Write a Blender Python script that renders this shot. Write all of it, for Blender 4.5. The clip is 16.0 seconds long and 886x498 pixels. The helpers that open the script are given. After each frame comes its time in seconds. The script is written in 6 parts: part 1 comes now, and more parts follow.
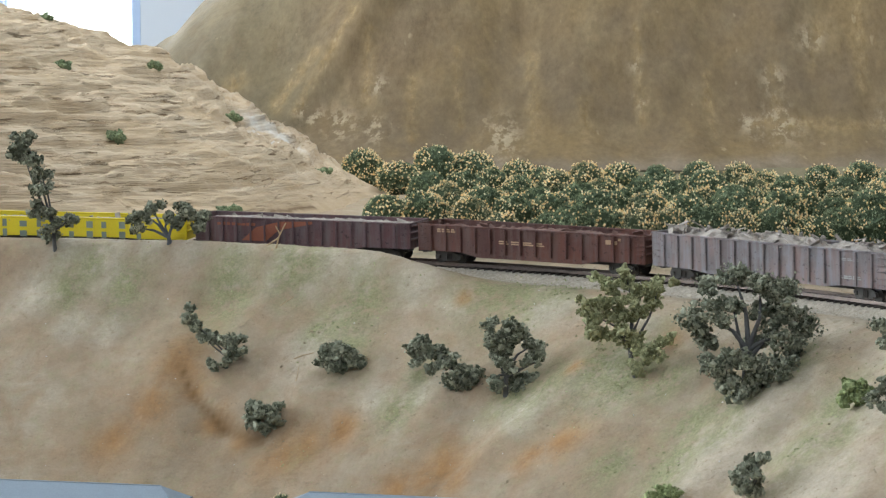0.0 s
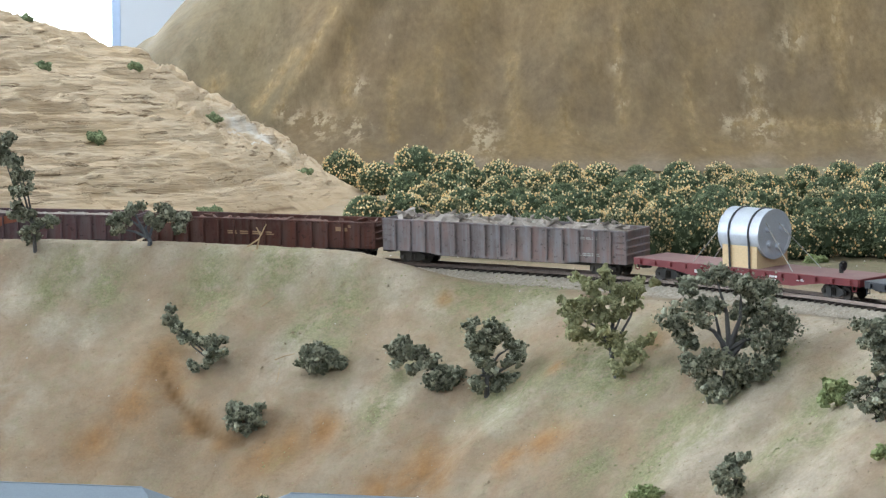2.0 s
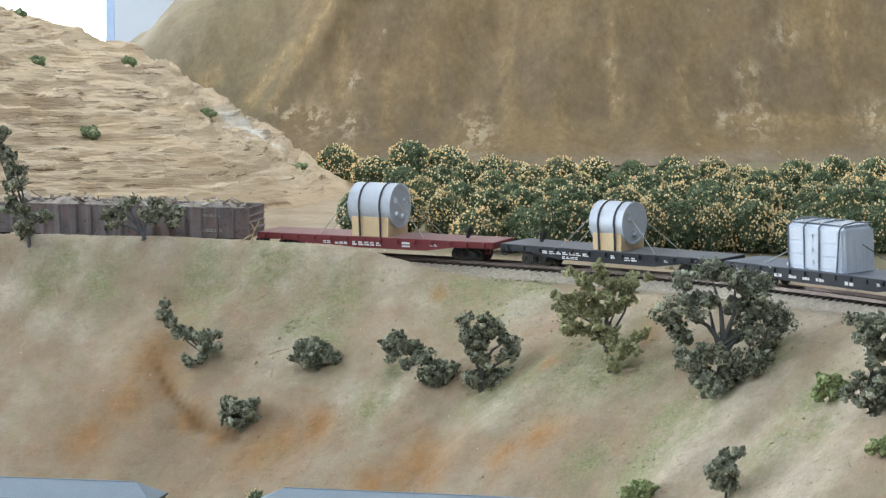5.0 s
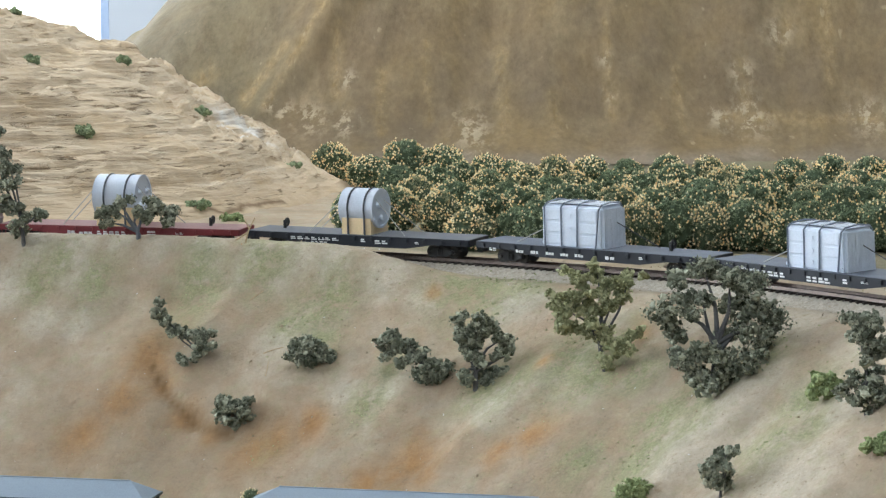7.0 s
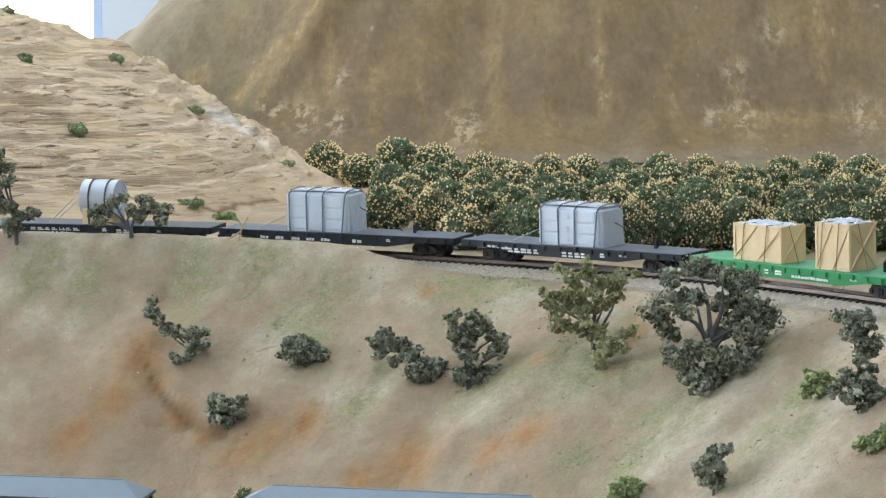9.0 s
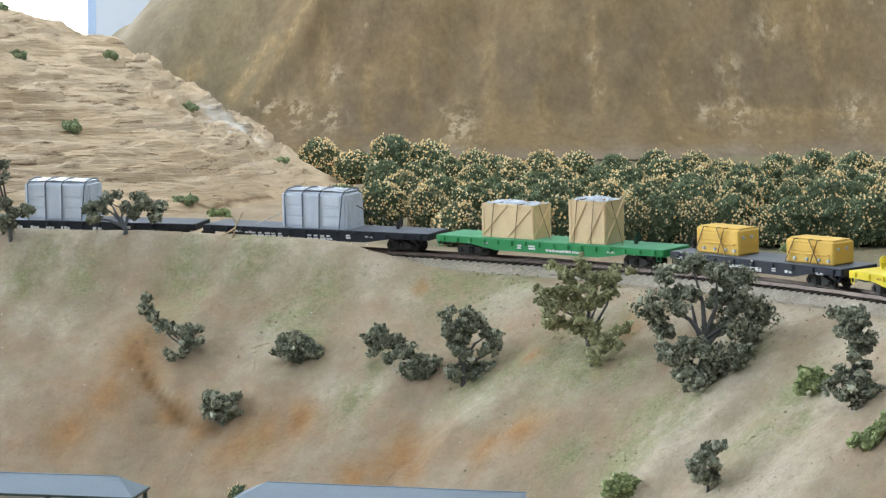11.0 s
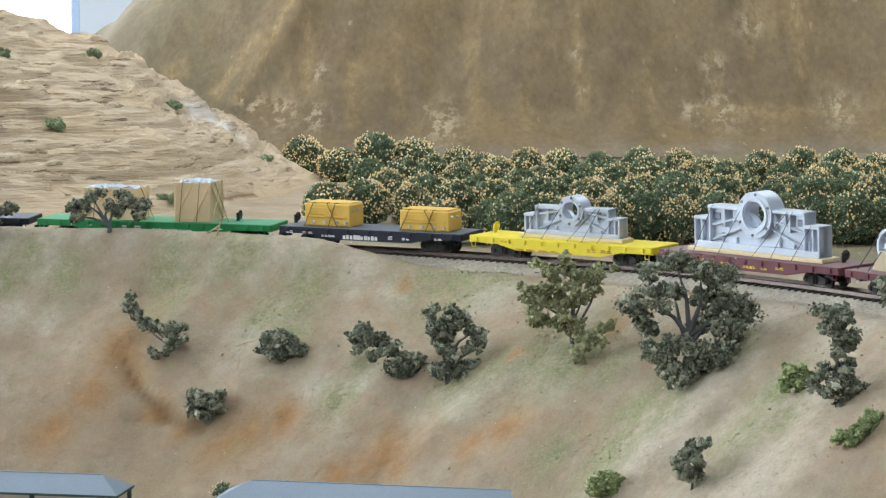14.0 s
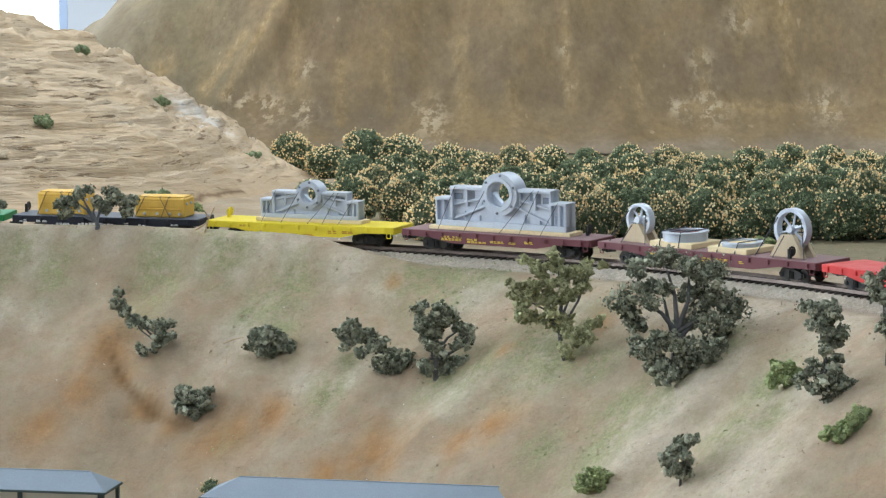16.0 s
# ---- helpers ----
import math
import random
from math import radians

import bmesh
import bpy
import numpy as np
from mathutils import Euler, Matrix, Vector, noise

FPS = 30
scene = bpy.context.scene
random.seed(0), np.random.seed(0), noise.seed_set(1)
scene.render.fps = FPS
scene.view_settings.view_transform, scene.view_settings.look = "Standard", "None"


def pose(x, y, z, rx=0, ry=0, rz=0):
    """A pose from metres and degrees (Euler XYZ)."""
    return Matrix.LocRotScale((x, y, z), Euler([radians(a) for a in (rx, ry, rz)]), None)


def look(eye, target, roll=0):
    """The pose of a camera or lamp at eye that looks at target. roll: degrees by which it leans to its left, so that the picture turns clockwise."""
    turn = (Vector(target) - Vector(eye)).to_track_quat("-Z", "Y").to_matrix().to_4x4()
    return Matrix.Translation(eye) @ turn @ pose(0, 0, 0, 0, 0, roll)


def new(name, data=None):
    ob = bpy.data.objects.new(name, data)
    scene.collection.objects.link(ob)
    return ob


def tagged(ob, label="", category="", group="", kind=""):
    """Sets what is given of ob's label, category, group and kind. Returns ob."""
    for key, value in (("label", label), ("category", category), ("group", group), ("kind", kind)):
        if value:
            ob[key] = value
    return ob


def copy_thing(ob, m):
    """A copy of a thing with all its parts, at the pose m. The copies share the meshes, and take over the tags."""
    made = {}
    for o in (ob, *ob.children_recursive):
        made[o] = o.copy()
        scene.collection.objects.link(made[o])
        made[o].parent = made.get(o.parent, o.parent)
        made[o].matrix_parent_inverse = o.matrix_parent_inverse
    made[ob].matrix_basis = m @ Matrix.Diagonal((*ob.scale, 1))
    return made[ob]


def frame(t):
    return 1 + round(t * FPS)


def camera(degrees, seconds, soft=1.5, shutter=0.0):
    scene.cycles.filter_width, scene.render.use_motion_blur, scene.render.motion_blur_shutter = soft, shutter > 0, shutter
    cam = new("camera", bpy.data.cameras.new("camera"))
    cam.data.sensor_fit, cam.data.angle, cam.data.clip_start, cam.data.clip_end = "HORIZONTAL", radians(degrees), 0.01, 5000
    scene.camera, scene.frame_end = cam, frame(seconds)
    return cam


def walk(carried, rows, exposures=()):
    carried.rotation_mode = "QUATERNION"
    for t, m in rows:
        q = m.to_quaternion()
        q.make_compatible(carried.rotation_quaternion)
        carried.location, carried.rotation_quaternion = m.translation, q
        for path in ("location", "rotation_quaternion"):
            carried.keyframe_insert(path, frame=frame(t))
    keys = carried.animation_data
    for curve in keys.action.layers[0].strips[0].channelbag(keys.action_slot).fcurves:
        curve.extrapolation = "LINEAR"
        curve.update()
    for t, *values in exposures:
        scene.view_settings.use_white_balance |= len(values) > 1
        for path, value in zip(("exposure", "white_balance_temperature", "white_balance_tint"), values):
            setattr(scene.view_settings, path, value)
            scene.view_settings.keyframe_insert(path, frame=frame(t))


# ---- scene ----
# ---------------------------------------------------------------- camera
CAM_Z = 1.35
RAIL = 1.13          # level of the ground beside the track
TRACK = 0.0050       # the rails' top over it
BANK = 2.5           # the curve is banked towards its inside, in degrees
VIEW = [
    (0, 84.731, -0.061, 0.860), (0.5, 84.741, 0.003, 0.632), (1, 84.745, -0.012, 0.494),
    (1.5, 84.744, -0.006, 0.457), (2, 84.745, 0.003, 0.414), (2.5, 84.719, 0.017, 0.388),
    (3, 84.647, -0.018, 0.364), (3.5, 84.664, -0.019, 0.345), (4, 84.670, -0.024, 0.301),
    (6.5, 84.544, 0.009, 0.255), (7, 84.597, -0.015, 0.159), (7.5, 84.570, -0.036, 0.141),
    (8, 84.545, -0.002, 0.119), (8.5, 84.544, -0.005, 0.040), (9, 84.563, 0.002, -0.000),
    (11.5, 84.465, -0.004, -0.155), (12, 84.445, 0.000, -0.180), (12.5, 84.426, 0.011, -0.246),
    (13, 84.427, -0.015, -0.330), (13.5, 84.407, 0.003, -0.382), (14, 84.437, 0.024, -0.495),
    (14.5, 84.438, 0.023, -0.574), (15, 84.397, 0.012, -0.653), (15.5, 84.387, -0.019, -0.720),
    (16, 84.358, 0.024, -0.766),
]
cam = camera(20.0, 16.0, soft=1.3)
walk(cam, [(t, pose(0, 0, CAM_Z, rx, ry, rz)) for t, rx, ry, rz in VIEW], [(0.0, 0.0, 6610, 10), (0.6, 0.11, 6570, 10), (4.0, 0.12, 6500, 10), (9.0, 0.12, 6500, 10), (12.0, 0.12, 6560, 10), (16.0, 0.12, 6530, 10)])

# ---------------------------------------------------------------- world and lights
world = bpy.data.worlds.new("world")
scene.world = world
world.use_nodes = True
wn = world.node_tree.nodes
sky = wn.new("ShaderNodeTexSky")
sky.sky_type, sky.sun_disc = "NISHITA", False
sky.sun_elevation, sky.sun_rotation = radians(40), radians(200)
wn["Background"].inputs[1].default_value = 0.12
world.node_tree.links.new(sky.outputs[0], wn["Background"].inputs[0])
scene.view_settings.exposure = 0.0


def area_lamp(name, m, sx, sy, watts, colour):
    d = bpy.data.lights.new(name, "AREA")
    d.shape, d.size, d.size_y, d.energy, d.color = "RECTANGLE", sx, sy, watts, colour
    ob = new(name, d)
    ob.matrix_world = m
    return ob


# two rows of ceiling tubes along the room and an added, unseen pair at y = 5.2 to brighten the back wall; daylight from
# the windows of the west wall and of the back wall
FIXTURES = [(-1.5, 3.2), (0.9, 3.2), (-0.3, 0.4), (-1.3, 5.2), (1.6, 5.2)]
for fx, fy in FIXTURES:
    area_lamp("tube_light", pose(fx, fy, 2.72), 1.2, 0.22, 18, (0.80, 0.94, 1.06))
area_lamp("west_daylight", look((-3.85, 2.9, 1.85), (0, 2.6, 1.1)), 2.6, 1.3, 92, (0.72, 0.89, 1.05))

# ---------------------------------------------------------------- materials


class Mat:
    """A node material with a few short-hands."""

    def __init__(self, name, rough=0.7, metal=0.0, spec=0.4):
        self.m = bpy.data.materials.new(name)
        self.m.use_nodes = True
        self.t = self.m.node_tree
        self.b = self.t.nodes["Principled BSDF"]
        self.b.inputs["Roughness"].default_value = rough
        self.b.inputs["Metallic"].default_value = metal
        self.b.inputs["Specular IOR Level"].default_value = spec
        self.co = self.t.nodes.new("ShaderNodeTexCoord").outputs["Object"]

    def link(self, a, b):
        self.t.links.new(a, b)

    def stretch(self, x, y, z, world=False):
        n = self.t.nodes.new("ShaderNodeMapping")
        n.inputs["Scale"].default_value = (x, y, z)
        src = self.t.nodes.new("ShaderNodeNewGeometry").outputs["Position"] if world else self.co
        self.link(src, n.inputs["Vector"])
        return n.outputs[0]

    def noise(self, scale, detail=4.0, rough=0.6, co=None, distort=0.0):
        n = self.t.nodes.new("ShaderNodeTexNoise")
        n.inputs["Scale"].default_value, n.inputs["Detail"].default_value = scale, detail
        n.inputs["Roughness"].default_value, n.inputs["Distortion"].default_value = rough, distort
        self.link(co or self.co, n.inputs["Vector"])
        return n.outputs["Fac"]

    def ramp(self, fac, stops):
        n = self.t.nodes.new("ShaderNodeValToRGB")
        e = n.color_ramp.elements
        while len(e) < len(stops):
            e.new(0.5)
        for el, (p, c) in zip(e, stops):
            el.position = p
            el.color = (c, c, c, 1) if isinstance(c, (int, float)) else (*c, 1)
        self.link(fac, n.inputs[0])
        return n.outputs[0]

    def mix(self, fac, a, b, mode="MIX"):
        n = self.t.nodes.new("ShaderNodeMix")
        n.data_type, n.blend_type = "RGBA", mode
        for sock, v in ((n.inputs[0], fac), (n.inputs[6], a), (n.inputs[7], b)):
            if isinstance(v, (int, float)):
                sock.default_value = v if sock.type == "VALUE" else (v, v, v, 1)
            elif isinstance(v, tuple):
                sock.default_value = (*v, 1)
            else:
                self.link(v, sock)
        return n.outputs[2]

    def math(self, op, a, b=0.0):
        n = self.t.nodes.new("ShaderNodeMath")
        n.operation = op
        n.use_clamp = True
        for sock, v in ((n.inputs[0], a), (n.inputs[1], b)):
            if isinstance(v, (int, float)):
                sock.default_value = v
            else:
                self.link(v, sock)
        return n.outputs[0]

    def attr(self, name):
        n = self.t.nodes.new("ShaderNodeAttribute")
        n.attribute_name = name
        return n.outputs["Fac"]

    def rand(self):
        return self.t.nodes.new("ShaderNodeObjectInfo").outputs["Random"]

    def island(self):
        return self.t.nodes.new("ShaderNodeNewGeometry").outputs["Random Per Island"]

    def colour(self, c):
        if isinstance(c, tuple):
            self.b.inputs["Base Color"].default_value = (*c, 1)
        else:
            self.link(c, self.b.inputs["Base Color"])
        return self

    def rough(self, v):
        self.link(v, self.b.inputs["Roughness"])
        return self

    def bump(self, h, strength=0.3, dist=0.001):
        n = self.t.nodes.new("ShaderNodeBump")
        n.inputs["Strength"].default_value, n.inputs["Distance"].default_value = strength, dist
        self.link(h, n.inputs["Height"])
        self.link(n.outputs[0], self.b.inputs["Normal"])
        return self


def worn(name, c, dirt=(0.16, 0.12, 0.09), amount=0.35, rough=0.5, metal=0.0, spec=0.4):
    """Model paint with faint weathering."""
    m = Mat(name, rough, metal, spec)
    a = m.noise(60, 5, 0.65)
    s = m.noise(1.0, 3, 0.6, m.stretch(260, 260, 25))
    k = m.mix(m.ramp(a, [(0.35, 0.0), (0.75, amount)]), c, dirt)
    k = m.mix(m.ramp(s, [(0.5, 0.0), (0.8, amount * 0.6)]), k, dirt)
    g = m.noise(900, 2)
    k = m.mix(0.25, k, m.ramp(g, [(0.3, tuple(v * 0.7 for v in c)), (0.7, tuple(min(1, v * 1.2) for v in c))]))
    m.colour(k)
    m.rough(m.ramp(a, [(0.3, rough), (0.8, min(1, rough + 0.25))]))
    m.bump(g, 0.15, 0.0004)
    return m.m


def weathered(name, c, dust, fade):
    """Old car paint: faded panels, dust that runs down in streaks, chips."""
    m = Mat(name, 0.65, 0.0, 0.3)
    k = m.mix(m.ramp(m.noise(26, 3, 0.5), [(0.46, 0.0), (0.62, 0.75)]), c, fade)
    k = m.mix(m.ramp(m.noise(1.0, 4, 0.6, m.stretch(210, 210, 16)), [(0.42, 0.0), (0.68, 0.75)]), k, dust)
    k = m.mix(m.ramp(m.noise(70, 5, 0.7), [(0.50, 0.0), (0.68, 0.5)]), k, dust)
    k = m.mix(m.ramp(m.noise(320, 3, 0.6), [(0.62, 0.0), (0.68, 0.7)]), k, tuple(v * 0.45 for v in c))
    m.colour(k)
    m.bump(m.noise(600, 2), 0.2, 0.0004)
    return m.m


def soil():
    m = Mat("painted_plaster_soil", 0.92, spec=0.15)
    big = m.noise(6, 5, 0.6)
    mid = m.noise(26, 6, 0.65, distort=0.6)
    small = m.noise(130, 5, 0.7)
    fine = m.noise(420, 3, 0.7)
    grit = m.noise(900, 2, 0.5)
    c = m.ramp(big, [(0.34, (0.31, 0.24, 0.17)), (0.5, (0.40, 0.315, 0.228)), (0.64, (0.42, 0.352, 0.27))])
    c = m.mix(m.ramp(mid, [(0.40, 0.0), (0.62, 0.75)]), c, (0.36, 0.25, 0.165))
    c = m.mix(m.ramp(m.noise(17, 5, 0.6), [(0.52, 0.0), (0.70, 0.42)]), c, (0.43, 0.38, 0.30))
    c = m.mix(m.math("MULTIPLY", m.attr("pale"), 0.8), c, m.ramp(small, [(0.3, (0.47, 0.40, 0.31)), (0.7, (0.58, 0.52, 0.43))]))
    turf = m.math("MULTIPLY", m.attr("turf"), m.ramp(m.noise(85, 6, 0.75), [(0.38, 0.10), (0.54, 1.0)]))
    c = m.mix(turf, c, m.ramp(fine, [(0.3, (0.205, 0.215, 0.108)), (0.7, (0.325, 0.335, 0.180))]))
    thin = m.ramp(m.noise(70, 6, 0.78), [(0.50, 0.0), (0.68, 0.45)])
    c = m.mix(thin, c, (0.33, 0.32, 0.19))
    rust = m.math("MULTIPLY", m.attr("rust"), m.ramp(mid, [(0.25, 0.5), (0.6, 1.0)]))
    c = m.mix(rust, c, m.ramp(small, [(0.3, (0.33, 0.175, 0.075)), (0.7, (0.45, 0.255, 0.115))]))
    c = m.mix(m.attr("ballast"), c, m.ramp(fine, [(0.3, (0.39, 0.345, 0.28)), (0.7, (0.56, 0.50, 0.42))]))
    c = m.mix(m.math("MULTIPLY", m.attr("meadow"), 0.85), c, m.ramp(small, [(0.35, (0.22, 0.175, 0.115)), (0.62, (0.155, 0.155, 0.085))]))
    c = m.mix(0.18, c, m.ramp(fine, [(0.28, 0.28), (0.72, 0.72)]), "OVERLAY")
    c = m.mix(0.35, c, m.ramp(m.noise(60, 6, 0.72), [(0.3, 0.30), (0.7, 0.66)]), "OVERLAY")
    c = m.mix(m.attr("crease"), c, (0.20, 0.115, 0.052))
    c = m.mix(m.ramp(small, [(0.30, 0.5), (0.40, 0.0)]), c, (0.25, 0.185, 0.12))
    c = m.mix(m.ramp(grit, [(0.67, 0.0), (0.72, 0.5)]), c, (0.22, 0.165, 0.11))
    m.colour(c)
    m.bump(m.math("ADD", m.math("MULTIPLY", small, 0.55), m.math("MULTIPLY", m.noise(48, 6, 0.7), 0.6)), 0.55, 0.0050)
    return m.m


def sandstone():
    m = Mat("carved_plaster_rock", 0.9, spec=0.15)
    bed = m.noise(1.0, 6, 0.65, m.stretch(14, 14, 170))
    bed2 = m.noise(1.0, 4, 0.6, m.stretch(30, 30, 380))
    big = m.noise(5, 4)
    c = m.ramp(bed, [(0.32, (0.46, 0.342, 0.225)), (0.48, (0.555, 0.435, 0.308)), (0.68, (0.62, 0.51, 0.38))])
    c = m.mix(m.ramp(big, [(0.4, 0.0), (0.7, 0.5)]), c, (0.56, 0.44, 0.31))
    # dark lines along the beds: shade of slits and ledges put into the colour
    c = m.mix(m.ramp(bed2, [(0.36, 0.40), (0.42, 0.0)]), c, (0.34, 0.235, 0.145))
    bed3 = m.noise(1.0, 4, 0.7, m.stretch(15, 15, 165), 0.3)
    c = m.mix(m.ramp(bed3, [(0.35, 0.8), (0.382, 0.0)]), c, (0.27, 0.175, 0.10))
    c = m.mix(m.ramp(m.noise(60, 5), [(0.62, 0.0), (0.72, 0.7)]), c, (0.74, 0.62, 0.45))
    c = m.mix(m.math("MULTIPLY", m.attr("pale"), 1.0), c, (0.72, 0.70, 0.67))
    c = m.mix(m.math("MULTIPLY", m.attr("smooth"), 0.6), c, (0.54, 0.405, 0.27))
    c = m.mix(m.ramp(m.noise(13, 6, 0.7), [(0.46, 0.0), (0.66, 0.5)]), c, (0.52, 0.375, 0.225))
    c = m.mix(0.07, c, (0.2, 0.15, 0.1))
    # the crack's depth is only this dark colour, painted as its shade
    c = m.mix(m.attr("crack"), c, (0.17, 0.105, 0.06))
    m.colour(c)
    m.bump(m.math("ADD", m.math("MULTIPLY", m.ramp(bed3, [(0.34, 0.0), (0.40, 1.0)]), 0.5), m.math("MULTIPLY", bed2, 0.5)), 1.0, 0.006)
    return m.m


def mountain_paint():
    m = Mat("painted_plaster_mountain", 0.75, spec=0.12)
    streak = m.noise(1.0, 5, 0.6, m.stretch(8, 8, 1.3))
    drip = m.noise(1.0, 5, 0.68, m.stretch(34, 34, 5))
    fine = m.noise(1.0, 5, 0.7, m.stretch(110, 110, 30))
    big = m.noise(2.2, 4, 0.55)
    c = m.ramp(big, [(0.32, (0.148, 0.110, 0.070)), (0.5, (0.202, 0.143, 0.083)), (0.7, (0.174, 0.132, 0.088))])
    c = m.mix(m.ramp(streak, [(0.42, 0.0), (0.68, 0.75)]), c, (0.25, 0.172, 0.083))
    c = m.mix(m.ramp(drip, [(0.50, 0.0), (0.74, 0.5)]), c, (0.265, 0.20, 0.118))
    c = m.mix(m.ramp(drip, [(0.25, 0.5), (0.42, 0.0)]), c, (0.125, 0.093, 0.060))
    c = m.mix(m.math("MULTIPLY", m.attr("mossy"), 0.55), c, m.ramp(m.noise(16, 5), [(0.3, (0.125, 0.112, 0.072)), (0.7, (0.20, 0.17, 0.112))]))
    c = m.mix(m.ramp(m.noise(11, 5, 0.6), [(0.56, 0.0), (0.74, 0.5)]), c, (0.285, 0.215, 0.125))
    c = m.mix(m.math("MULTIPLY", m.attr("foot"), 0.7), c, m.ramp(m.noise(30, 5), [(0.3, (0.20, 0.155, 0.115)), (0.7, (0.27, 0.225, 0.18))]))
    crest = m.math("MULTIPLY", m.attr("ochre"), m.ramp(m.noise(1.0, 6, 0.75, m.stretch(70, 70, 22)), [(0.36, 0.15), (0.60, 0.9)]))
    c = m.mix(crest, c, m.ramp(fine, [(0.35, (0.235, 0.155, 0.068)), (0.65, (0.36, 0.265, 0.145))]))
    dusk = m.ramp(m.noise(1.0, 5, 0.65, m.stretch(20, 20, 3.2)), [(0.50, 0.0), (0.66, 0.45)])
    c = m.mix(dusk, c, (0.135, 0.098, 0.058))
    chip = m.math("MULTIPLY", m.attr("scuff"), m.ramp(m.noise(1.0, 5, 0.7, m.stretch(60, 60, 34)), [(0.48, 0.0), (0.56, 0.85)]))
    c = m.mix(chip, c, (0.46, 0.37, 0.255))
    c = m.mix(m.ramp(m.noise(1.0, 2, 0.5, m.stretch(55, 55, 14)), [(0.72, 0.0), (0.76, 0.4)]), c, (0.42, 0.33, 0.21))
    c = m.mix(0.50, c, m.ramp(m.noise(1.0, 6, 0.8, m.stretch(130, 130, 60)), [(0.3, 0.30), (0.7, 0.68)]), "OVERLAY")
    m.colour(c)
    m.bump(m.math("ADD", m.math("MULTIPLY", drip, 0.6), m.math("MULTIPLY", fine, 0.4)), 0.45, 0.006)
    m.rough(m.ramp(streak, [(0.3, 0.6), (0.7, 0.85)]))
    return m.m


def foliage(name, dark, light, tone=0.0):
    m = Mat(name, 0.95, spec=0.1)
    c = m.ramp(m.island(), [(0.0, dark), (0.6, tuple((a + b) / 2 for a, b in zip(dark, light))), (1.0, light)])
    c = m.mix(m.ramp(m.noise(45, 3), [(0.4, 0.0), (0.7, 0.5)]), c, dark)
    if tone:
        c = m.mix(m.ramp(m.rand(), [(0.0, 0.0), (1.0, tone)]), c, tuple(v * 0.75 + u for v, u in zip(light, (0.05, 0.02, -0.03))))
    m.colour(c)
    return m.m


def plain(name, c, rough=0.6, metal=0.0, vary=0.25, scale=40, spec=0.4):
    m = Mat(name, rough, metal, spec)
    n = m.noise(scale, 5, 0.65)
    m.colour(m.ramp(n, [(0.25, tuple(v * (1 - vary) for v in c)), (0.75, tuple(min(1, v * (1 + vary)) for v in c))]))
    m.bump(m.noise(scale * 8, 3), 0.12, 0.0006)
    return m.m


M_SOIL, M_ROCK, M_MOUNT = soil(), sandstone(), mountain_paint()
M_OAK = foliage("grey_green_foam", (0.080, 0.090, 0.060), (0.52, 0.53, 0.41))
M_OLIVE = foliage("olive_foam", (0.19, 0.195, 0.098), (0.60, 0.60, 0.37))
M_GREEN = foliage("green_foam", (0.17, 0.21, 0.095), (0.44, 0.50, 0.26))
M_ORCHARD = foliage("orchard_foam", (0.13, 0.170, 0.100), (0.45, 0.52, 0.34), 0.25)
M_ORCHARDDRY = foliage("dry_orchard_foam", (0.20, 0.20, 0.115), (0.56, 0.54, 0.35), 0.25)
# darker copy of the crown foam: shade between the crumbs put into the colour
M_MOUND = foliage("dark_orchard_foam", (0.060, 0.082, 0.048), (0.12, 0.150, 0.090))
M_FRUIT = foliage("orange_beads", (1.0, 0.68, 0.32), (1.0, 0.95, 0.70))
M_BARK = plain("grey_brown_bark", (0.115, 0.112, 0.112), 0.85, scale=300)
M_TWIG = plain("dry_twig", (0.48, 0.35, 0.21), 0.8, scale=300)
M_WALL = plain("pale_wall_paint", (0.50, 0.53, 0.575), 0.8, vary=0.04, scale=3)
M_FRAME = plain("blue_grey_window_paint", (0.34, 0.42, 0.56), 0.5, vary=0.06)
M_CEIL = plain("white_ceiling_tile", (0.78, 0.78, 0.76), 0.9, vary=0.05)
M_FLOOR = plain("grey_floor_tile", (0.32, 0.31, 0.29), 0.5, vary=0.12, scale=6)
M_RAIL = plain("weathered_rail_steel", (0.115, 0.085, 0.070), 0.45, 0.6, scale=200)
M_TIE = plain("dark_brown_tie_plastic", (0.055, 0.043, 0.036), 0.75, scale=300)
M_BLACK = plain("black_truck_plastic", (0.022, 0.021, 0.021), 0.55, scale=300)
M_STEEL = plain("wheel_steel", (0.065, 0.060, 0.056), 0.45, 0.5, scale=300)
M_TRUCKGREY = plain("dusty_truck_grey", (0.075, 0.068, 0.062), 0.7, scale=300)
M_ROOF = worn("blue_grey_roof_paint", (0.27, 0.33, 0.40), (0.22, 0.25, 0.29), 0.3, 0.7)
M_HOUSE = plain("cream_siding_paint", (0.74, 0.73, 0.66), 0.6, vary=0.06)
M_TRIM = plain("dark_green_trim_paint", (0.055, 0.085, 0.085), 0.5)
M_SILVER = worn("silver_paint", (0.58, 0.63, 0.72), (0.38, 0.42, 0.49), 0.34, 0.30, 0.2)
M_WRAP = worn("grey_crate_paint", (0.66, 0.72, 0.82), (0.47, 0.52, 0.60), 0.35, 0.42)
M_CRATE = worn("pale_crate_wood", (0.78, 0.60, 0.37), (0.58, 0.42, 0.24), 0.3, 0.75)
M_PLANK = worn("cream_bed_wood", (0.82, 0.67, 0.42), (0.62, 0.50, 0.32), 0.25, 0.75)
M_FILM = worn("creased_plastic_film", (0.70, 0.76, 0.86), (0.42, 0.46, 0.54), 0.5, 0.18)
M_SLATE = plain("slate_strap_band", (0.17, 0.20, 0.26), 0.5)
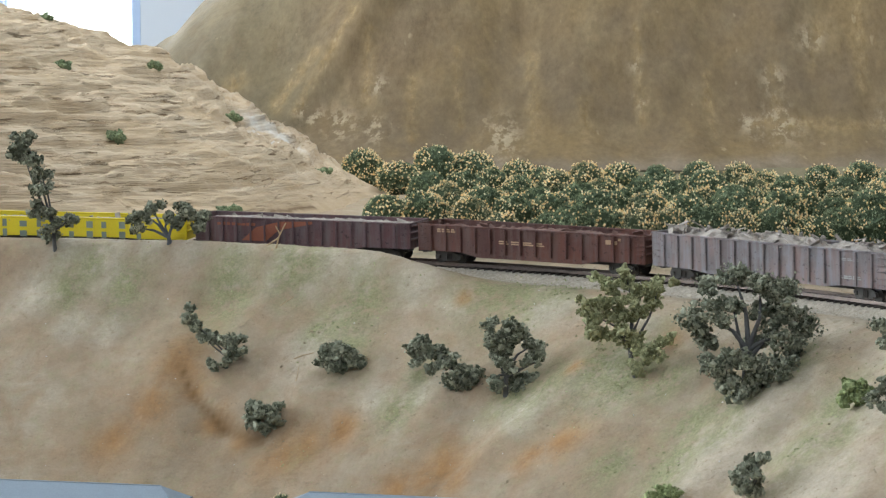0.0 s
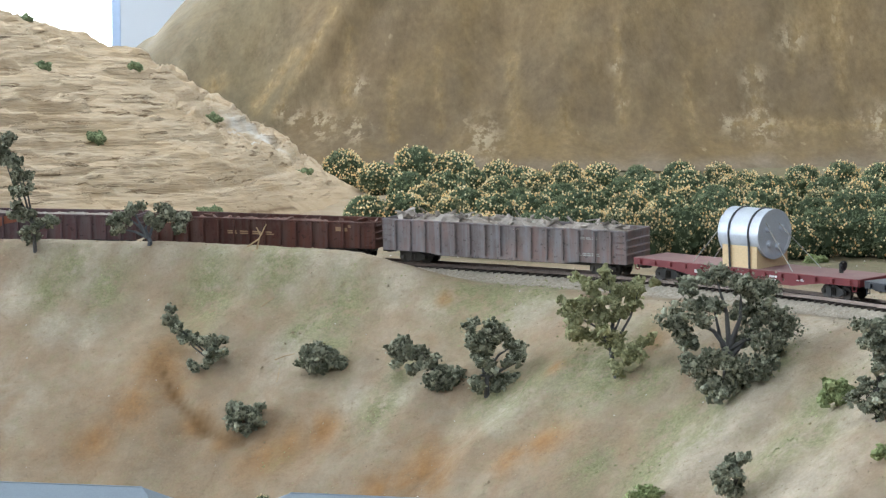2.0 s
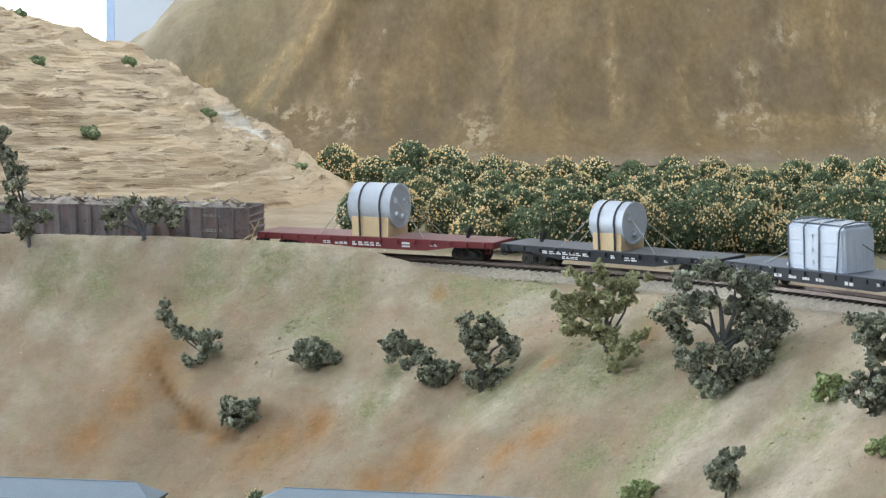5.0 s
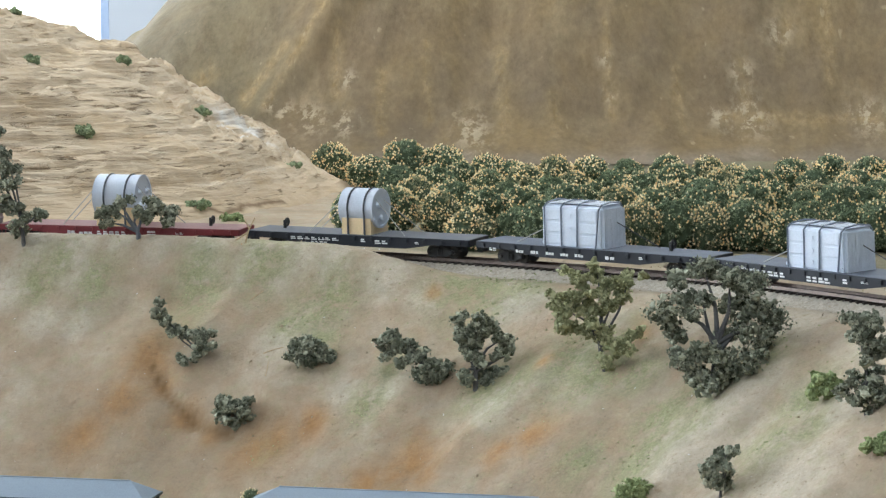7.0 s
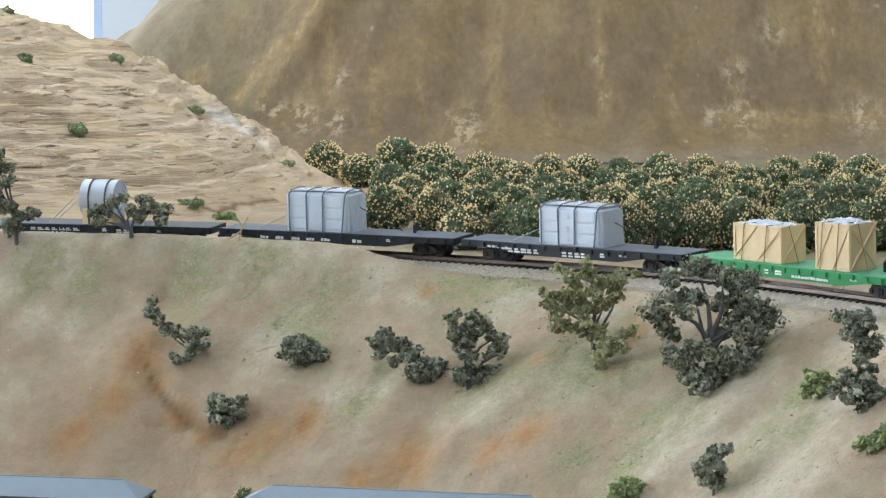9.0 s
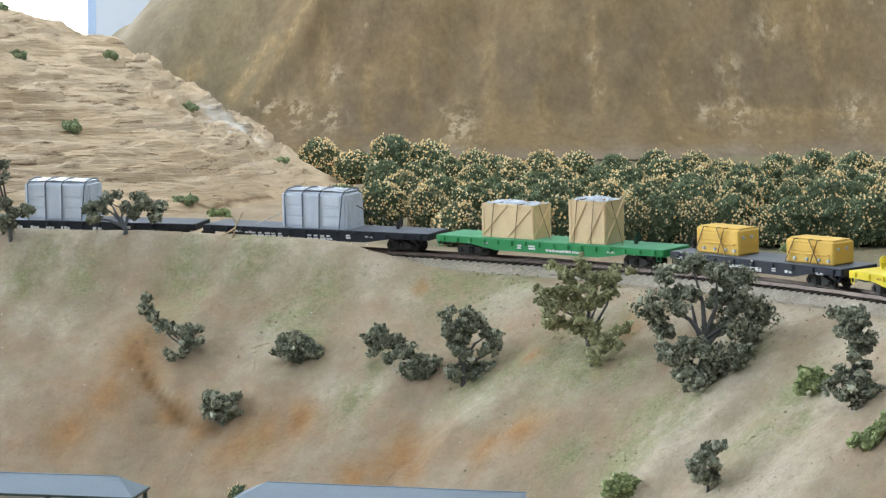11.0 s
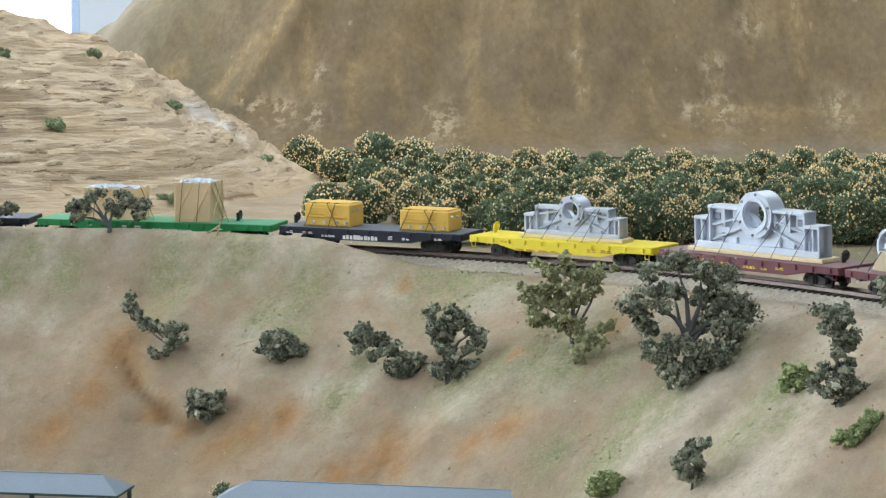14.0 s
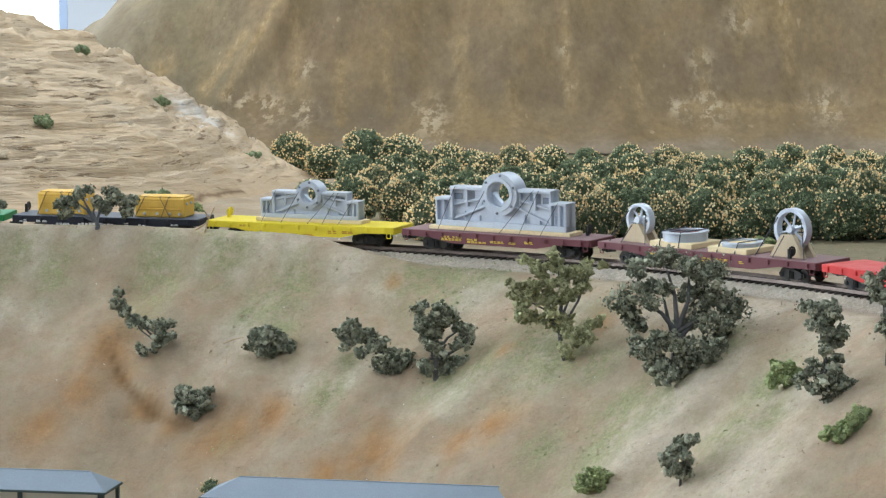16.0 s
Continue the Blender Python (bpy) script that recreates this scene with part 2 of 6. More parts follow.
# trestle wood, darker than the bed planks: its shade is put into the colour
M_PLY = worn("dull_plywood", (0.60, 0.49, 0.34), (0.45, 0.36, 0.25), 0.3, 0.8)
M_STRAP = plain("dark_strap_thread", (0.07, 0.075, 0.09), 0.6)
M_BROWNSTRAP = plain("brown_strap_thread", (0.20, 0.125, 0.06), 0.7)
M_CORD = plain("pale_tie_down_cord", (0.42, 0.42, 0.40), 0.7)
M_ORANGE = worn("orange_crate_paint", (0.80, 0.51, 0.10), (0.56, 0.32, 0.09), 0.3, 0.5)
M_SCRAP = plain("scrap_metal_load", (0.39, 0.345, 0.31), 0.75, 0.2, 0.5, 120)
M_WHITE = plain("white_lettering", (0.72, 0.72, 0.72), 0.6, vary=0.1)
M_YLETTER = plain("yellow_lettering", (0.72, 0.50, 0.06), 0.6, vary=0.1)
M_BLETTER = plain("blue_lettering", (0.22, 0.26, 0.22), 0.6, vary=0.1)
M_GLOW = Mat("daylight_glass")
M_GLOW.b.inputs["Emission Color"].default_value = (0.93, 0.97, 1.0, 1)
M_GLOW.b.inputs["Emission Strength"].default_value = 6.0
M_GLOW = M_GLOW.m
M_TUBE = Mat("glowing_tube_diffuser")
M_TUBE.b.inputs["Emission Color"].default_value = (1, 0.95, 0.86, 1)
M_TUBE.b.inputs["Emission Strength"].default_value = 4.0
M_TUBE = M_TUBE.m

# ---------------------------------------------------------------- mesh short-hands


def mesh_object(name, bm, material, smooth=False):
    me = bpy.data.meshes.new(name)
    bm.to_mesh(me)
    bm.free()
    for mt in (material if isinstance(material, (list, tuple)) else [material]):
        me.materials.append(mt)
    if smooth:
        me.polygons.foreach_set("use_smooth", [True] * len(me.polygons))
    return new(name, me)


def part(name, bm, material, parent, label="", smooth=False):
    """Links a bmesh as one mesh object under a thing or under a part."""
    ob = mesh_object(name, bm, material, smooth)
    ob.parent = parent
    return tagged(ob, label)


def again(ob, parent, m):
    """A further piece on the same mesh."""
    o = new(ob.name.split(".")[0], ob.data)
    o.parent = parent
    o.matrix_basis = m
    return tagged(o, ob.get("label", ""))


def thing(name, label, category, group="", m=None, kind=""):
    ob = new(name)
    ob.empty_display_size = 0.02
    if m is not None:
        ob.matrix_basis = m
    return tagged(ob, label, category, group, kind)


def box(bm, x0, x1, y0, y1, z0, z1, bevel=0.0, taper=0.0):
    r = bmesh.ops.create_cube(bm, size=1.0)["verts"]
    for v in r:
        k = 1 - taper if v.co.z > 0 else 1
        v.co = Vector(((x0 + x1) / 2 + v.co.x * (x1 - x0) * k, (y0 + y1) / 2 + v.co.y * (y1 - y0) * k, (z0 + z1) / 2 + v.co.z * (z1 - z0)))
    if bevel:
        e = {ed for v in r for ed in v.link_edges}
        bmesh.ops.bevel(bm, geom=list(e), offset=bevel, segments=1, affect="EDGES")
    return bm


def rod(bm, a, b, r0, r1=None, seg=8):
    a, b = Vector(a), Vector(b)
    d = b - a
    m = Matrix.Translation((a + b) / 2) @ d.to_track_quat("Z", "Y").to_matrix().to_4x4()
    bmesh.ops.create_cone(bm, cap_ends=True, segments=seg, radius1=r0, radius2=r0 if r1 is None else r1, depth=d.length, matrix=m)
    return bm


def ring(bm, centre, axis, r_in, r_out, depth, seg=40):
    """A ring with a square section round an axis."""
    m = Matrix.Translation(centre) @ Vector(axis).to_track_quat("Z", "Y").to_matrix().to_4x4()
    loops = []
    for r, z in ((r_in, -depth / 2), (r_out, -depth / 2), (r_out, depth / 2), (r_in, depth / 2)):
        loops.append([bm.verts.new(m @ Vector((r * math.cos(2 * math.pi * i / seg), r * math.sin(2 * math.pi * i / seg), z))) for i in range(seg)])
    for k in range(4):
        p, q = loops[k], loops[(k + 1) % 4]
        for i in range(seg):
            bm.faces.new((p[i], p[(i + 1) % seg], q[(i + 1) % seg], q[i]))
    return bm


def plate(bm, outline, y0, y1):
    """A plate cut to an outline of (x, z) and as thick as y0 to y1."""
    a = [bm.verts.new((x, y0, z)) for x, z in outline]
    b = [bm.verts.new((x, y1, z)) for x, z in outline]
    n = len(outline)
    bm.faces.new(a)
    bm.faces.new(b[::-1])
    for i in range(n):
        bm.faces.new((a[(i + 1) % n], a[i], b[i], b[(i + 1) % n]))
    bmesh.ops.recalc_face_normals(bm, faces=bm.faces[:])
    return bm


def smooth01(v):
    v = np.clip(v, 0, 1)
    return v * v * (3 - 2 * v)


def fbm(x, y, scale, seed=0, octaves=4):
    """Smooth random relief over arrays of places."""
    rs = np.random.RandomState(seed)
    out, amp = np.zeros_like(x, dtype=float), 1.0
    for o in range(octaves):
        f = scale * 2 ** o
        tab = rs.rand(64, 64)
        u, v = x * f + rs.rand() * 50 + 200, y * f + rs.rand() * 50 + 200
        i, j = np.floor(u).astype(int), np.floor(v).astype(int)
        a, b = smooth01(u - i), smooth01(v - j)
        g = lambda p, q: tab[p % 64, q % 64]
        out += amp * ((g(i, j) * (1 - a) + g(i + 1, j) * a) * (1 - b) + (g(i, j + 1) * (1 - a) + g(i + 1, j + 1) * a) * b - 0.5)
        amp *= 0.5
    return out


# ---------------------------------------------------------------- the line of the track
# s runs along the track to the right, u across it towards the viewer's side
_ss = np.arange(-3.4, 3.6, 0.004)
_k = np.where(_ss < -0.75, 0.0, np.where(_ss < 0.58, -0.8771 - 0.5938 * _ss, np.where(_ss < 1.25, 1.6, 0.0)))
_a = np.cumsum(_k) * 0.004
_i0 = int(np.argmin(abs(_ss)))
_a += -0.53895 - _a[_i0]
_x, _y = np.cumsum(np.cos(_a)) * 0.004, np.cumsum(np.sin(_a)) * 0.004
_x -= _x[_i0]
_y += 2.1986 - _y[_i0]


def on_track(s, u=0.0, z=0.0):
    """The place at s along the track and u in front of it, z over the rails, and the heading there."""
    a = float(np.interp(s, _ss, _a))
    return Vector((float(np.interp(s, _ss, _x)) + u * math.sin(a), float(np.interp(s, _ss, _y)) - u * math.cos(a), RAIL + z)), a


def track_plan(x, y):
    """s and u of places in plan."""
    shape = x.shape
    x, y = x.ravel(), y.ravel()
    tx, ty, ts, ta = _x[::5], _y[::5], _ss[::5], _a[::5]
    s, u = np.empty_like(x), np.empty_like(x)
    for k in range(0, len(x), 4000):
        px, py = x[k:k + 4000, None], y[k:k + 4000, None]
        i = np.argmin((px - tx) ** 2 + (py - ty) ** 2, axis=1)
        dx, dy = px[:, 0] - tx[i], py[:, 0] - ty[i]
        s[k:k + 4000] = ts[i] + dx * np.cos(ta[i]) + dy * np.sin(ta[i])
        u[k:k + 4000] = dx * np.sin(ta[i]) - dy * np.cos(ta[i])
    return s.reshape(shape), u.reshape(shape)


def soft_max(a, b, r):
    d = np.clip(0.5 + 0.5 * (a - b) / r, 0, 1)
    return b * (1 - d) + a * d + r * d * (1 - d)


# spurs and gullies on the bank: two ends in plan, half width, height
SPURS = [
    (0.267, 1.852, 0.140, 1.780, 0.022, 0.0066), (0.284, 1.748, 0.187, 1.726, 0.018, 0.0060), (0.074, 1.968, 0.007, 1.936, 0.018, 0.0100),
    (-0.030, 2.030, -0.065, 1.988, 0.024, 0.0060), (0.093, 1.886, 0.074, 1.842, 0.030, 0.0060), (0.221, 1.784, 0.159, 1.758, 0.013, -0.0060),
    (-0.002, 1.996, -0.028, 1.930, 0.018, -0.0060), (-0.260, 2.144, -0.243, 2.122, 0.010, -0.0045), (-0.243, 2.122, -0.213, 2.082, 0.010, -0.0050),
    (-0.213, 2.082, -0.183, 2.064, 0.010, -0.0045), (-0.286, 2.156, -0.259, 2.092, 0.030, 0.0100), (-0.179, 2.168, -0.143, 2.076, 0.040, 0.0060),
    (-0.179, 2.054, -0.122, 2.034, 0.020, -0.0060),
]


def segment_distance(x, y, ax, ay, bx, by):
    dx, dy = bx - ax, by - ay
    t = np.clip(((x - ax) * dx + (y - ay) * dy) / (dx * dx + dy * dy), 0, 1)
    return np.hypot(x - ax - t * dx, y - ay - t * dy), t


LOW = -0.205         # the street level of the houses below the bank


def ground_height(x, y):
    """Height over the rails of the ground at places in plan."""
    s, u = track_plan(x, y)
    berm = 0.0265 * smooth01((0.070 - s) / 0.17) * np.exp(-((u - 0.057) / 0.025) ** 2)
    edge = 0.042 + 0.010 * fbm(s, s * 0, 6, 3, 2)
    d = np.maximum(u - edge, 0)
    fall = 0.84 * d - 0.84 * 0.03 * (1 - np.exp(-d / 0.03))
    z = -0.0065 + berm - fall + 0.0068 * smooth01((0.026 - np.abs(u)) / 0.011)
    on_bank = smooth01((u - 0.05) / 0.06)
    for ax, ay, bx, by, w, h in SPURS:
        dist, t = segment_distance(x, y, ax, ay, bx, by)
        z = z + 0.72 * h * np.exp(-(dist / w) ** 2) * on_bank
    z = z + on_bank * (0.012 * fbm(x, y, 7, 11, 3) + 0.003 * fbm(x, y, 40, 12, 3))
    z = z + 0.0012 * fbm(x, y, 60, 13, 2) * smooth01((np.abs(u) - 0.02) / 0.02)
    z = soft_max(z, LOW + 0.002 * fbm(x, y, 20, 14, 2), 0.02)
    behind = smooth01((-u - 0.05) / 0.5)
    z = z + behind * 0.006 * fbm(x, y, 6, 15, 3) + 0.03 * smooth01((y - 3.34) / 0.5) * (u < 0)
    return z


# ---------------------------------------------------------------- ground, hill, mountain, room
# stains, turf and paler spots on spurs and berm, in plan: x, y, half width
TURF_AND_SHADE = [(-0.216, 2.198, 0.030), (-0.225, 2.216, 0.026), (-0.118, 2.144, 0.036), (-0.104, 2.150, 0.03), (-0.373, 2.250, 0.024), (-0.317, 2.238, 0.024), (-0.352, 2.262, 0.018), (-0.066, 2.032, 0.022),
        (-0.049, 2.058, 0.016), (0.031, 2.106, 0.05), (0.065, 2.098, 0.04), (0.135, 1.820, 0.03), (0.148, 1.832, 0.03), (0.159, 1.858, 0.03), (0.224, 1.742, 0.03),
        (0.252, 1.768, 0.03), (0.096, 1.964, 0.036), (0.003, 2.120, 0.036), (0.122, 1.946, 0.036), (0.052, 1.976, 0.03), (-0.161, 2.202, 0.036), (0.188, 1.858, 0.03),
        # mostly at the trees' feet: flock, with the trees' shade painted in
        (0.225, 1.846, 0.022), (0.236, 1.842, 0.020), (0.108, 1.936, 0.024), (0.146, 1.915, 0.022), (-0.110, 2.112, 0.024), (-0.138, 2.142, 0.022), (0.025, 1.992, 0.026), (0.194, 1.838, 0.018), (0.250, 1.731, 0.02), (0.176, 1.820, 0.018), (0.099, 1.856, 0.022), (-0.150, 2.029, 0.014)]
RUST = [(-0.014, 2.120, 0.010), (0.040, 1.912, 0.014), (0.063, 1.910, 0.018), (-0.042, 1.952, 0.026), (-0.019, 1.940, 0.016), (-0.164, 2.040, 0.022), (-0.113, 2.036, 0.018),
        (-0.141, 2.036, 0.02), (-0.260, 2.148, 0.030), (-0.312, 2.094, 0.022), (0.074, 1.974, 0.008), (0.149, 1.956, 0.012), (-0.034, 1.956, 0.026), (-0.065, 1.954, 0.024), (-0.012, 2.117, 0.008),
        (-0.281, 2.116, 0.018), (-0.225, 2.088, 0.012), (-0.245, 2.122, 0.010), (-0.199, 2.062, 0.012)]
PALE = [(0.262, 1.874, 0.045), (0.214, 1.826, 0.04), (0.170, 1.798, 0.045), (0.274, 1.730, 0.03), (0.229, 1.688, 0.05), (-0.052, 2.034, 0.014), (0.038, 1.966, 0.024),
        (-0.06, 2.19, 0.024), (0.054, 2.068, 0.024), (0.307, 1.790, 0.036), (-0.146, 2.124, 0.03), (-0.340, 2.266, 0.036), (-0.400, 2.250, 0.03), (-0.362, 2.212, 0.026), (-0.330, 2.200, 0.022),
        (-0.131, 2.197, 0.022), (-0.10, 2.182, 0.020), (-0.17, 2.212, 0.020), (-0.215, 2.232, 0.022), (-0.26, 2.248, 0.022), (-0.30, 2.262, 0.020), (-0.375, 2.282, 0.024), (-0.056, 2.150, 0.026), (-0.02, 2.118, 0.02),
        (-0.09, 2.05, 0.016), (0.233, 1.819, 0.020), (0.195, 1.804, 0.018), (0.157, 1.787, 0.018), (0.246, 1.699, 0.02)]


# broad brown wash low on the bank
WASH = [(-0.310, 2.080, 0.05), (-0.268, 2.095, 0.05), (-0.220, 2.045, 0.05), (-0.150, 2.028, 0.05), (-0.10, 1.99, 0.05), (-0.06, 1.955, 0.05), (-0.30, 2.02, 0.05), (-0.36, 2.06, 0.05), (-0.02, 1.94, 0.03)]


def blobs(x, y, spots, rough_seed):
    out = np.zeros_like(x)
    w = 1 + 0.9 * fbm(x, y, 22, rough_seed, 4)
    for cx, cy, r in spots:
        out = np.maximum(out, np.exp(-(((x - cx) ** 2 + (y - cy) ** 2) / r ** 2) * w * 1.3))
    return out


def sheet(name, xs, ys, zf, material, attrs=()):
    """A relief over a grid of lines in plan, with named masks."""
    X, Y = np.meshgrid(xs, ys)
    Z = zf(X, Y)
    nx, ny = len(xs), len(ys)
    me = bpy.data.meshes.new(name)
    i = np.arange(nx * ny).reshape(ny, nx)
    q = np.stack([i[:-1, :-1], i[:-1, 1:], i[1:, 1:], i[1:, :-1]], -1).reshape(-1, 4)
    me.from_pydata(np.stack([X, Y, Z], -1).reshape(-1, 3).tolist(), [], q.tolist())
    me.polygons.foreach_set("use_smooth", [True] * len(me.polygons))
    me.materials.append(material)
    for key, fn in attrs:
        a = me.attributes.new(key, "FLOAT", "POINT")
        a.data.foreach_set("value", np.clip(fn(X, Y), 0, 1).astype(np.float32).ravel())
    return new(name, me)


def ballast_mask(x, y):
    s, u = track_plan(x, y)
    return smooth01((0.034 + 0.008 * fbm(x, y, 40, 5, 3) - np.abs(u - 0.006)) / 0.012)


def turf_and_shade_mask(x, y):
    return blobs(x, y, TURF_AND_SHADE, 31) * 0.88


CREASE = [(-0.258, 2.146), (-0.255, 2.140), (-0.248, 2.126), (-0.234, 2.104), (-0.219, 2.089), (-0.198, 2.070), (-0.181, 2.062)]


def crease_mask(x, y):
    out = np.zeros_like(x)
    w = (0.0026 + 0.0030 * smooth01((2.135 - y) / 0.05)) * (1 + 0.35 * fbm(x, y, 30, 36, 3))
    for (ax, ay), (bx, by) in zip(CREASE, CREASE[1:]):
        dist, t = segment_distance(x, y, ax, ay, bx, by)
        out = np.maximum(out, np.exp(-(dist / w) ** 2))
    return out * 0.85


def meadow_mask(x, y):
    s, u = track_plan(x, y)
    return smooth01((-u - 0.09 + 0.05 * fbm(x, y, 12, 8, 3)) / 0.08) * smooth01((x + 0.13 + 0.06 * fbm(x, y, 15, 9, 3)) / 0.08)


xs = np.concatenate([np.arange(-3.0, -0.6, 0.06), np.arange(-0.6, 0.62, 0.005), np.arange(0.62, 3.0, 0.06)])
ys = np.concatenate([np.arange(0.95, 1.55, 0.06), np.arange(1.55, 2.62, 0.005), np.arange(2.62, 4.6, 0.03)])
ground = sheet("ground", xs, ys, lambda x, y: RAIL + ground_height(x, y), M_SOIL,
               [("ballast", ballast_mask), ("turf", turf_and_shade_mask), ("rust", lambda x, y: blobs(x, y, RUST, 32)), ("pale", lambda x, y: blobs(x, y, PALE, 33)), ("meadow", meadow_mask), ("crease", lambda x, y: np.maximum(crease_mask(x, y), 0.24 * blobs(x, y, WASH, 34)))])
tagged(ground, "sandy painted plaster bank and flat ground with patches of green turf", "ground", kind="structure")

# sandstone hill behind the track
HX, HY, HA, HB = -0.835, 3.25, 0.70, 0.70


def hill_height(x, y):
    r = ((np.abs(x - HX) / HA) ** 2.6 + (np.abs(y - HY) / HB) ** 2.6) ** (1 / 2.6)
    r = r + 0.05 * fbm(x, y, 6, 41, 3)
    z = 0.36 * np.tanh(0.42 * (1 - r) / 0.36)
    z = z + 0.012 * fbm(x, y, 7, 42, 2) * smooth01((1 - r) / 0.1)
    z = z + 0.018 * np.exp(-((x + 0.415) / 0.075) ** 2 - ((y - 3.32) / 0.25) ** 2)
    # thin broken beds of rock that stand out as ledges
    w = z + 0.06 * x + 0.012 * fbm(x, y, 5, 43, 3)
    inside = smooth01((1 - r) / 0.10)
    for sx, sw, amp, cut, seed in ((3.4, 46, 0.0044, -0.02, 44), (7.5, 100, 0.0045, 0.0, 45), (13, 200, 0.0036, 0.0, 46), (24, 400, 0.0012, 0.0, 47)):
        n = fbm(x * sx + 0.5 * y * sx, w * sw, 1.0, seed, 3)
        z = z + amp * (smooth01((n - cut) / 0.05) - 0.5 + 0.8 * n) * inside * smooth01((0.42 - z) / 0.12)
    return z + 0.0022 * fbm(x, y, 60, 48, 3)


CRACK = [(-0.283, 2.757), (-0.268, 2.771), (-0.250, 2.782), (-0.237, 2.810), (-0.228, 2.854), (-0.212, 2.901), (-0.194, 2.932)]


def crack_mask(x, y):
    """A deep crack across the smooth foot of the hill, its shade put in as dark colour."""
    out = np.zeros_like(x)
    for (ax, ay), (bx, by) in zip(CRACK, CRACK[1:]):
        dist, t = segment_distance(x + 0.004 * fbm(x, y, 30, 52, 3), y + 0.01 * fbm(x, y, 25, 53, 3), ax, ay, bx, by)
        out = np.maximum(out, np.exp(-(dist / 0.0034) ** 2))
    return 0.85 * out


hx = np.concatenate([np.arange(-1.6, -0.62, 0.02), np.arange(-0.62, -0.02, 0.0026)])
hy = np.concatenate([np.arange(2.5, 3.45, 0.0027), np.arange(3.45, 4.0, 0.03)])
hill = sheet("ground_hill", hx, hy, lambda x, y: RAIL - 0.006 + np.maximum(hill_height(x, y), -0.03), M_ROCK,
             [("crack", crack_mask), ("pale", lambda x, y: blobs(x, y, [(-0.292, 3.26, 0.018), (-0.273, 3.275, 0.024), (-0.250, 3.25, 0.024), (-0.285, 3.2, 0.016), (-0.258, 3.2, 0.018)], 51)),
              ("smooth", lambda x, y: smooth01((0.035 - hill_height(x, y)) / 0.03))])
tagged(hill, "pale tan layered sandstone hill of carved plaster", "hill", kind="structure")


# the painted mountain at the back
def mountain_at(a, v):
    """a: along the mountain, v: 0 at its foot to 1 at its top."""
    top = np.clip(0.175 + (a + 0.522) * 1.12 + 0.02 * fbm(a, a * 0, 14, 61, 3), -0.02, 0.78)
    z = v * top
    turn = 0.55 * smooth01((-0.05 - a) / 0.6)
    y = 3.62 + 0.28 * z / 0.5 + turn * 0.25 + 0.05 * fbm(a, z * 0.35, 3.0, 62, 3) - 0.07 * np.exp(-(np.abs(z) / 0.035) ** 1.2) * (1 + 0.6 * fbm(a, a * 0, 5, 64, 2))
    dist, _t = segment_distance(a, z, -0.15, 0.26, -0.28, 0.07)
    y = y - 0.016 * np.exp(-(dist / 0.03) ** 2)
    y = y + 0.020 * fbm(a * 1.0, z * 0.5, 11, 63, 4) + 0.35 * v ** 6
    return a, y, RAIL + z + 0.006


# ochre drips and worn crests on the mountain: two ends as (along, up), half width
DRIPS = [(-0.185, 0.235, -0.232, 0.153, 0.007), (-0.232, 0.153, -0.272, 0.080, 0.008), (-0.165, 0.20, -0.165, 0.10, 0.012), (-0.245, 0.17, -0.30, 0.09, 0.009), (0.228, 0.205, 0.232, 0.07, 0.007),
         (0.425, 0.15, 0.430, 0.085, 0.010), (0.505, 0.215, 0.485, 0.150, 0.009), (-0.035, 0.18, -0.030, 0.06, 0.008), (0.075, 0.16, 0.078, 0.05, 0.010), (0.33, 0.14, 0.333, 0.05, 0.008),
         (-0.10, 0.13, -0.098, 0.05, 0.010), (0.40, 0.068, 0.62, 0.064, 0.010), (0.56, 0.24, 0.56, 0.12, 0.010), (-0.36, 0.13, -0.39, 0.09, 0.012), (0.15, 0.10, 0.152, 0.05, 0.012)]


def streaks(a, z):
    out = np.zeros_like(a)
    w = 1 + 0.9 * fbm(a, z * 0.4, 26, 74, 4)
    for ax, az, bx, bz, r in DRIPS:
        dist, _t = segment_distance(a, z, ax, az, bx, bz)
        out = np.maximum(out, np.exp(-(dist / r) ** 2 * w))
    return out


A, V = np.meshgrid(np.concatenate([np.arange(-0.72, 0.9, 0.005), np.arange(0.9, 2.9, 0.05)]), np.linspace(0, 1, 150))
mx, my, mz = mountain_at(A, V)
me = bpy.data.meshes.new("ground_mountain")
ii = np.arange(A.size).reshape(A.shape)
me.from_pydata(np.stack([mx, my, mz], -1).reshape(-1, 3).tolist(), [], np.stack([ii[:-1, :-1], ii[:-1, 1:], ii[1:, 1:], ii[1:, :-1]], -1).reshape(-1, 4).tolist())
me.polygons.foreach_set("use_smooth", [True] * len(me.polygons))
me.materials.append(M_MOUNT)
hz = mz - RAIL
for key, val in (("mossy", smooth01((-0.22 - mx + 0.25 * (hz - 0.1) + 0.1 * fbm(mx, hz, 9, 71, 3)) / 0.12)),
                 ("scuff", blobs(mx, hz, [(-0.241, 0.073, 0.018), (-0.262, 0.084, 0.012), (-0.205, 0.066, 0.022), (-0.15, 0.060, 0.02), (0.39, 0.068, 0.020), (0.43, 0.066, 0.028), (0.61, 0.067, 0.028), (0.425, 0.13, 0.018), (0.49, 0.19, 0.02), (0.03, 0.05, 0.03), (0.227, 0.15, 0.012), (0.23, 0.10, 0.012), (-0.15, 0.12, 0.016)], 72)),
                 ("ochre", streaks(mx, hz)),
                 ("foot", smooth01((0.03 + 0.02 * fbm(mx, hz, 12, 73, 3) - hz) / 0.02))):
    at = me.attributes.new(key, "FLOAT", "POINT")
    at.data.foreach_set("value", np.clip(val, 0, 1).astype(np.float32).ravel())
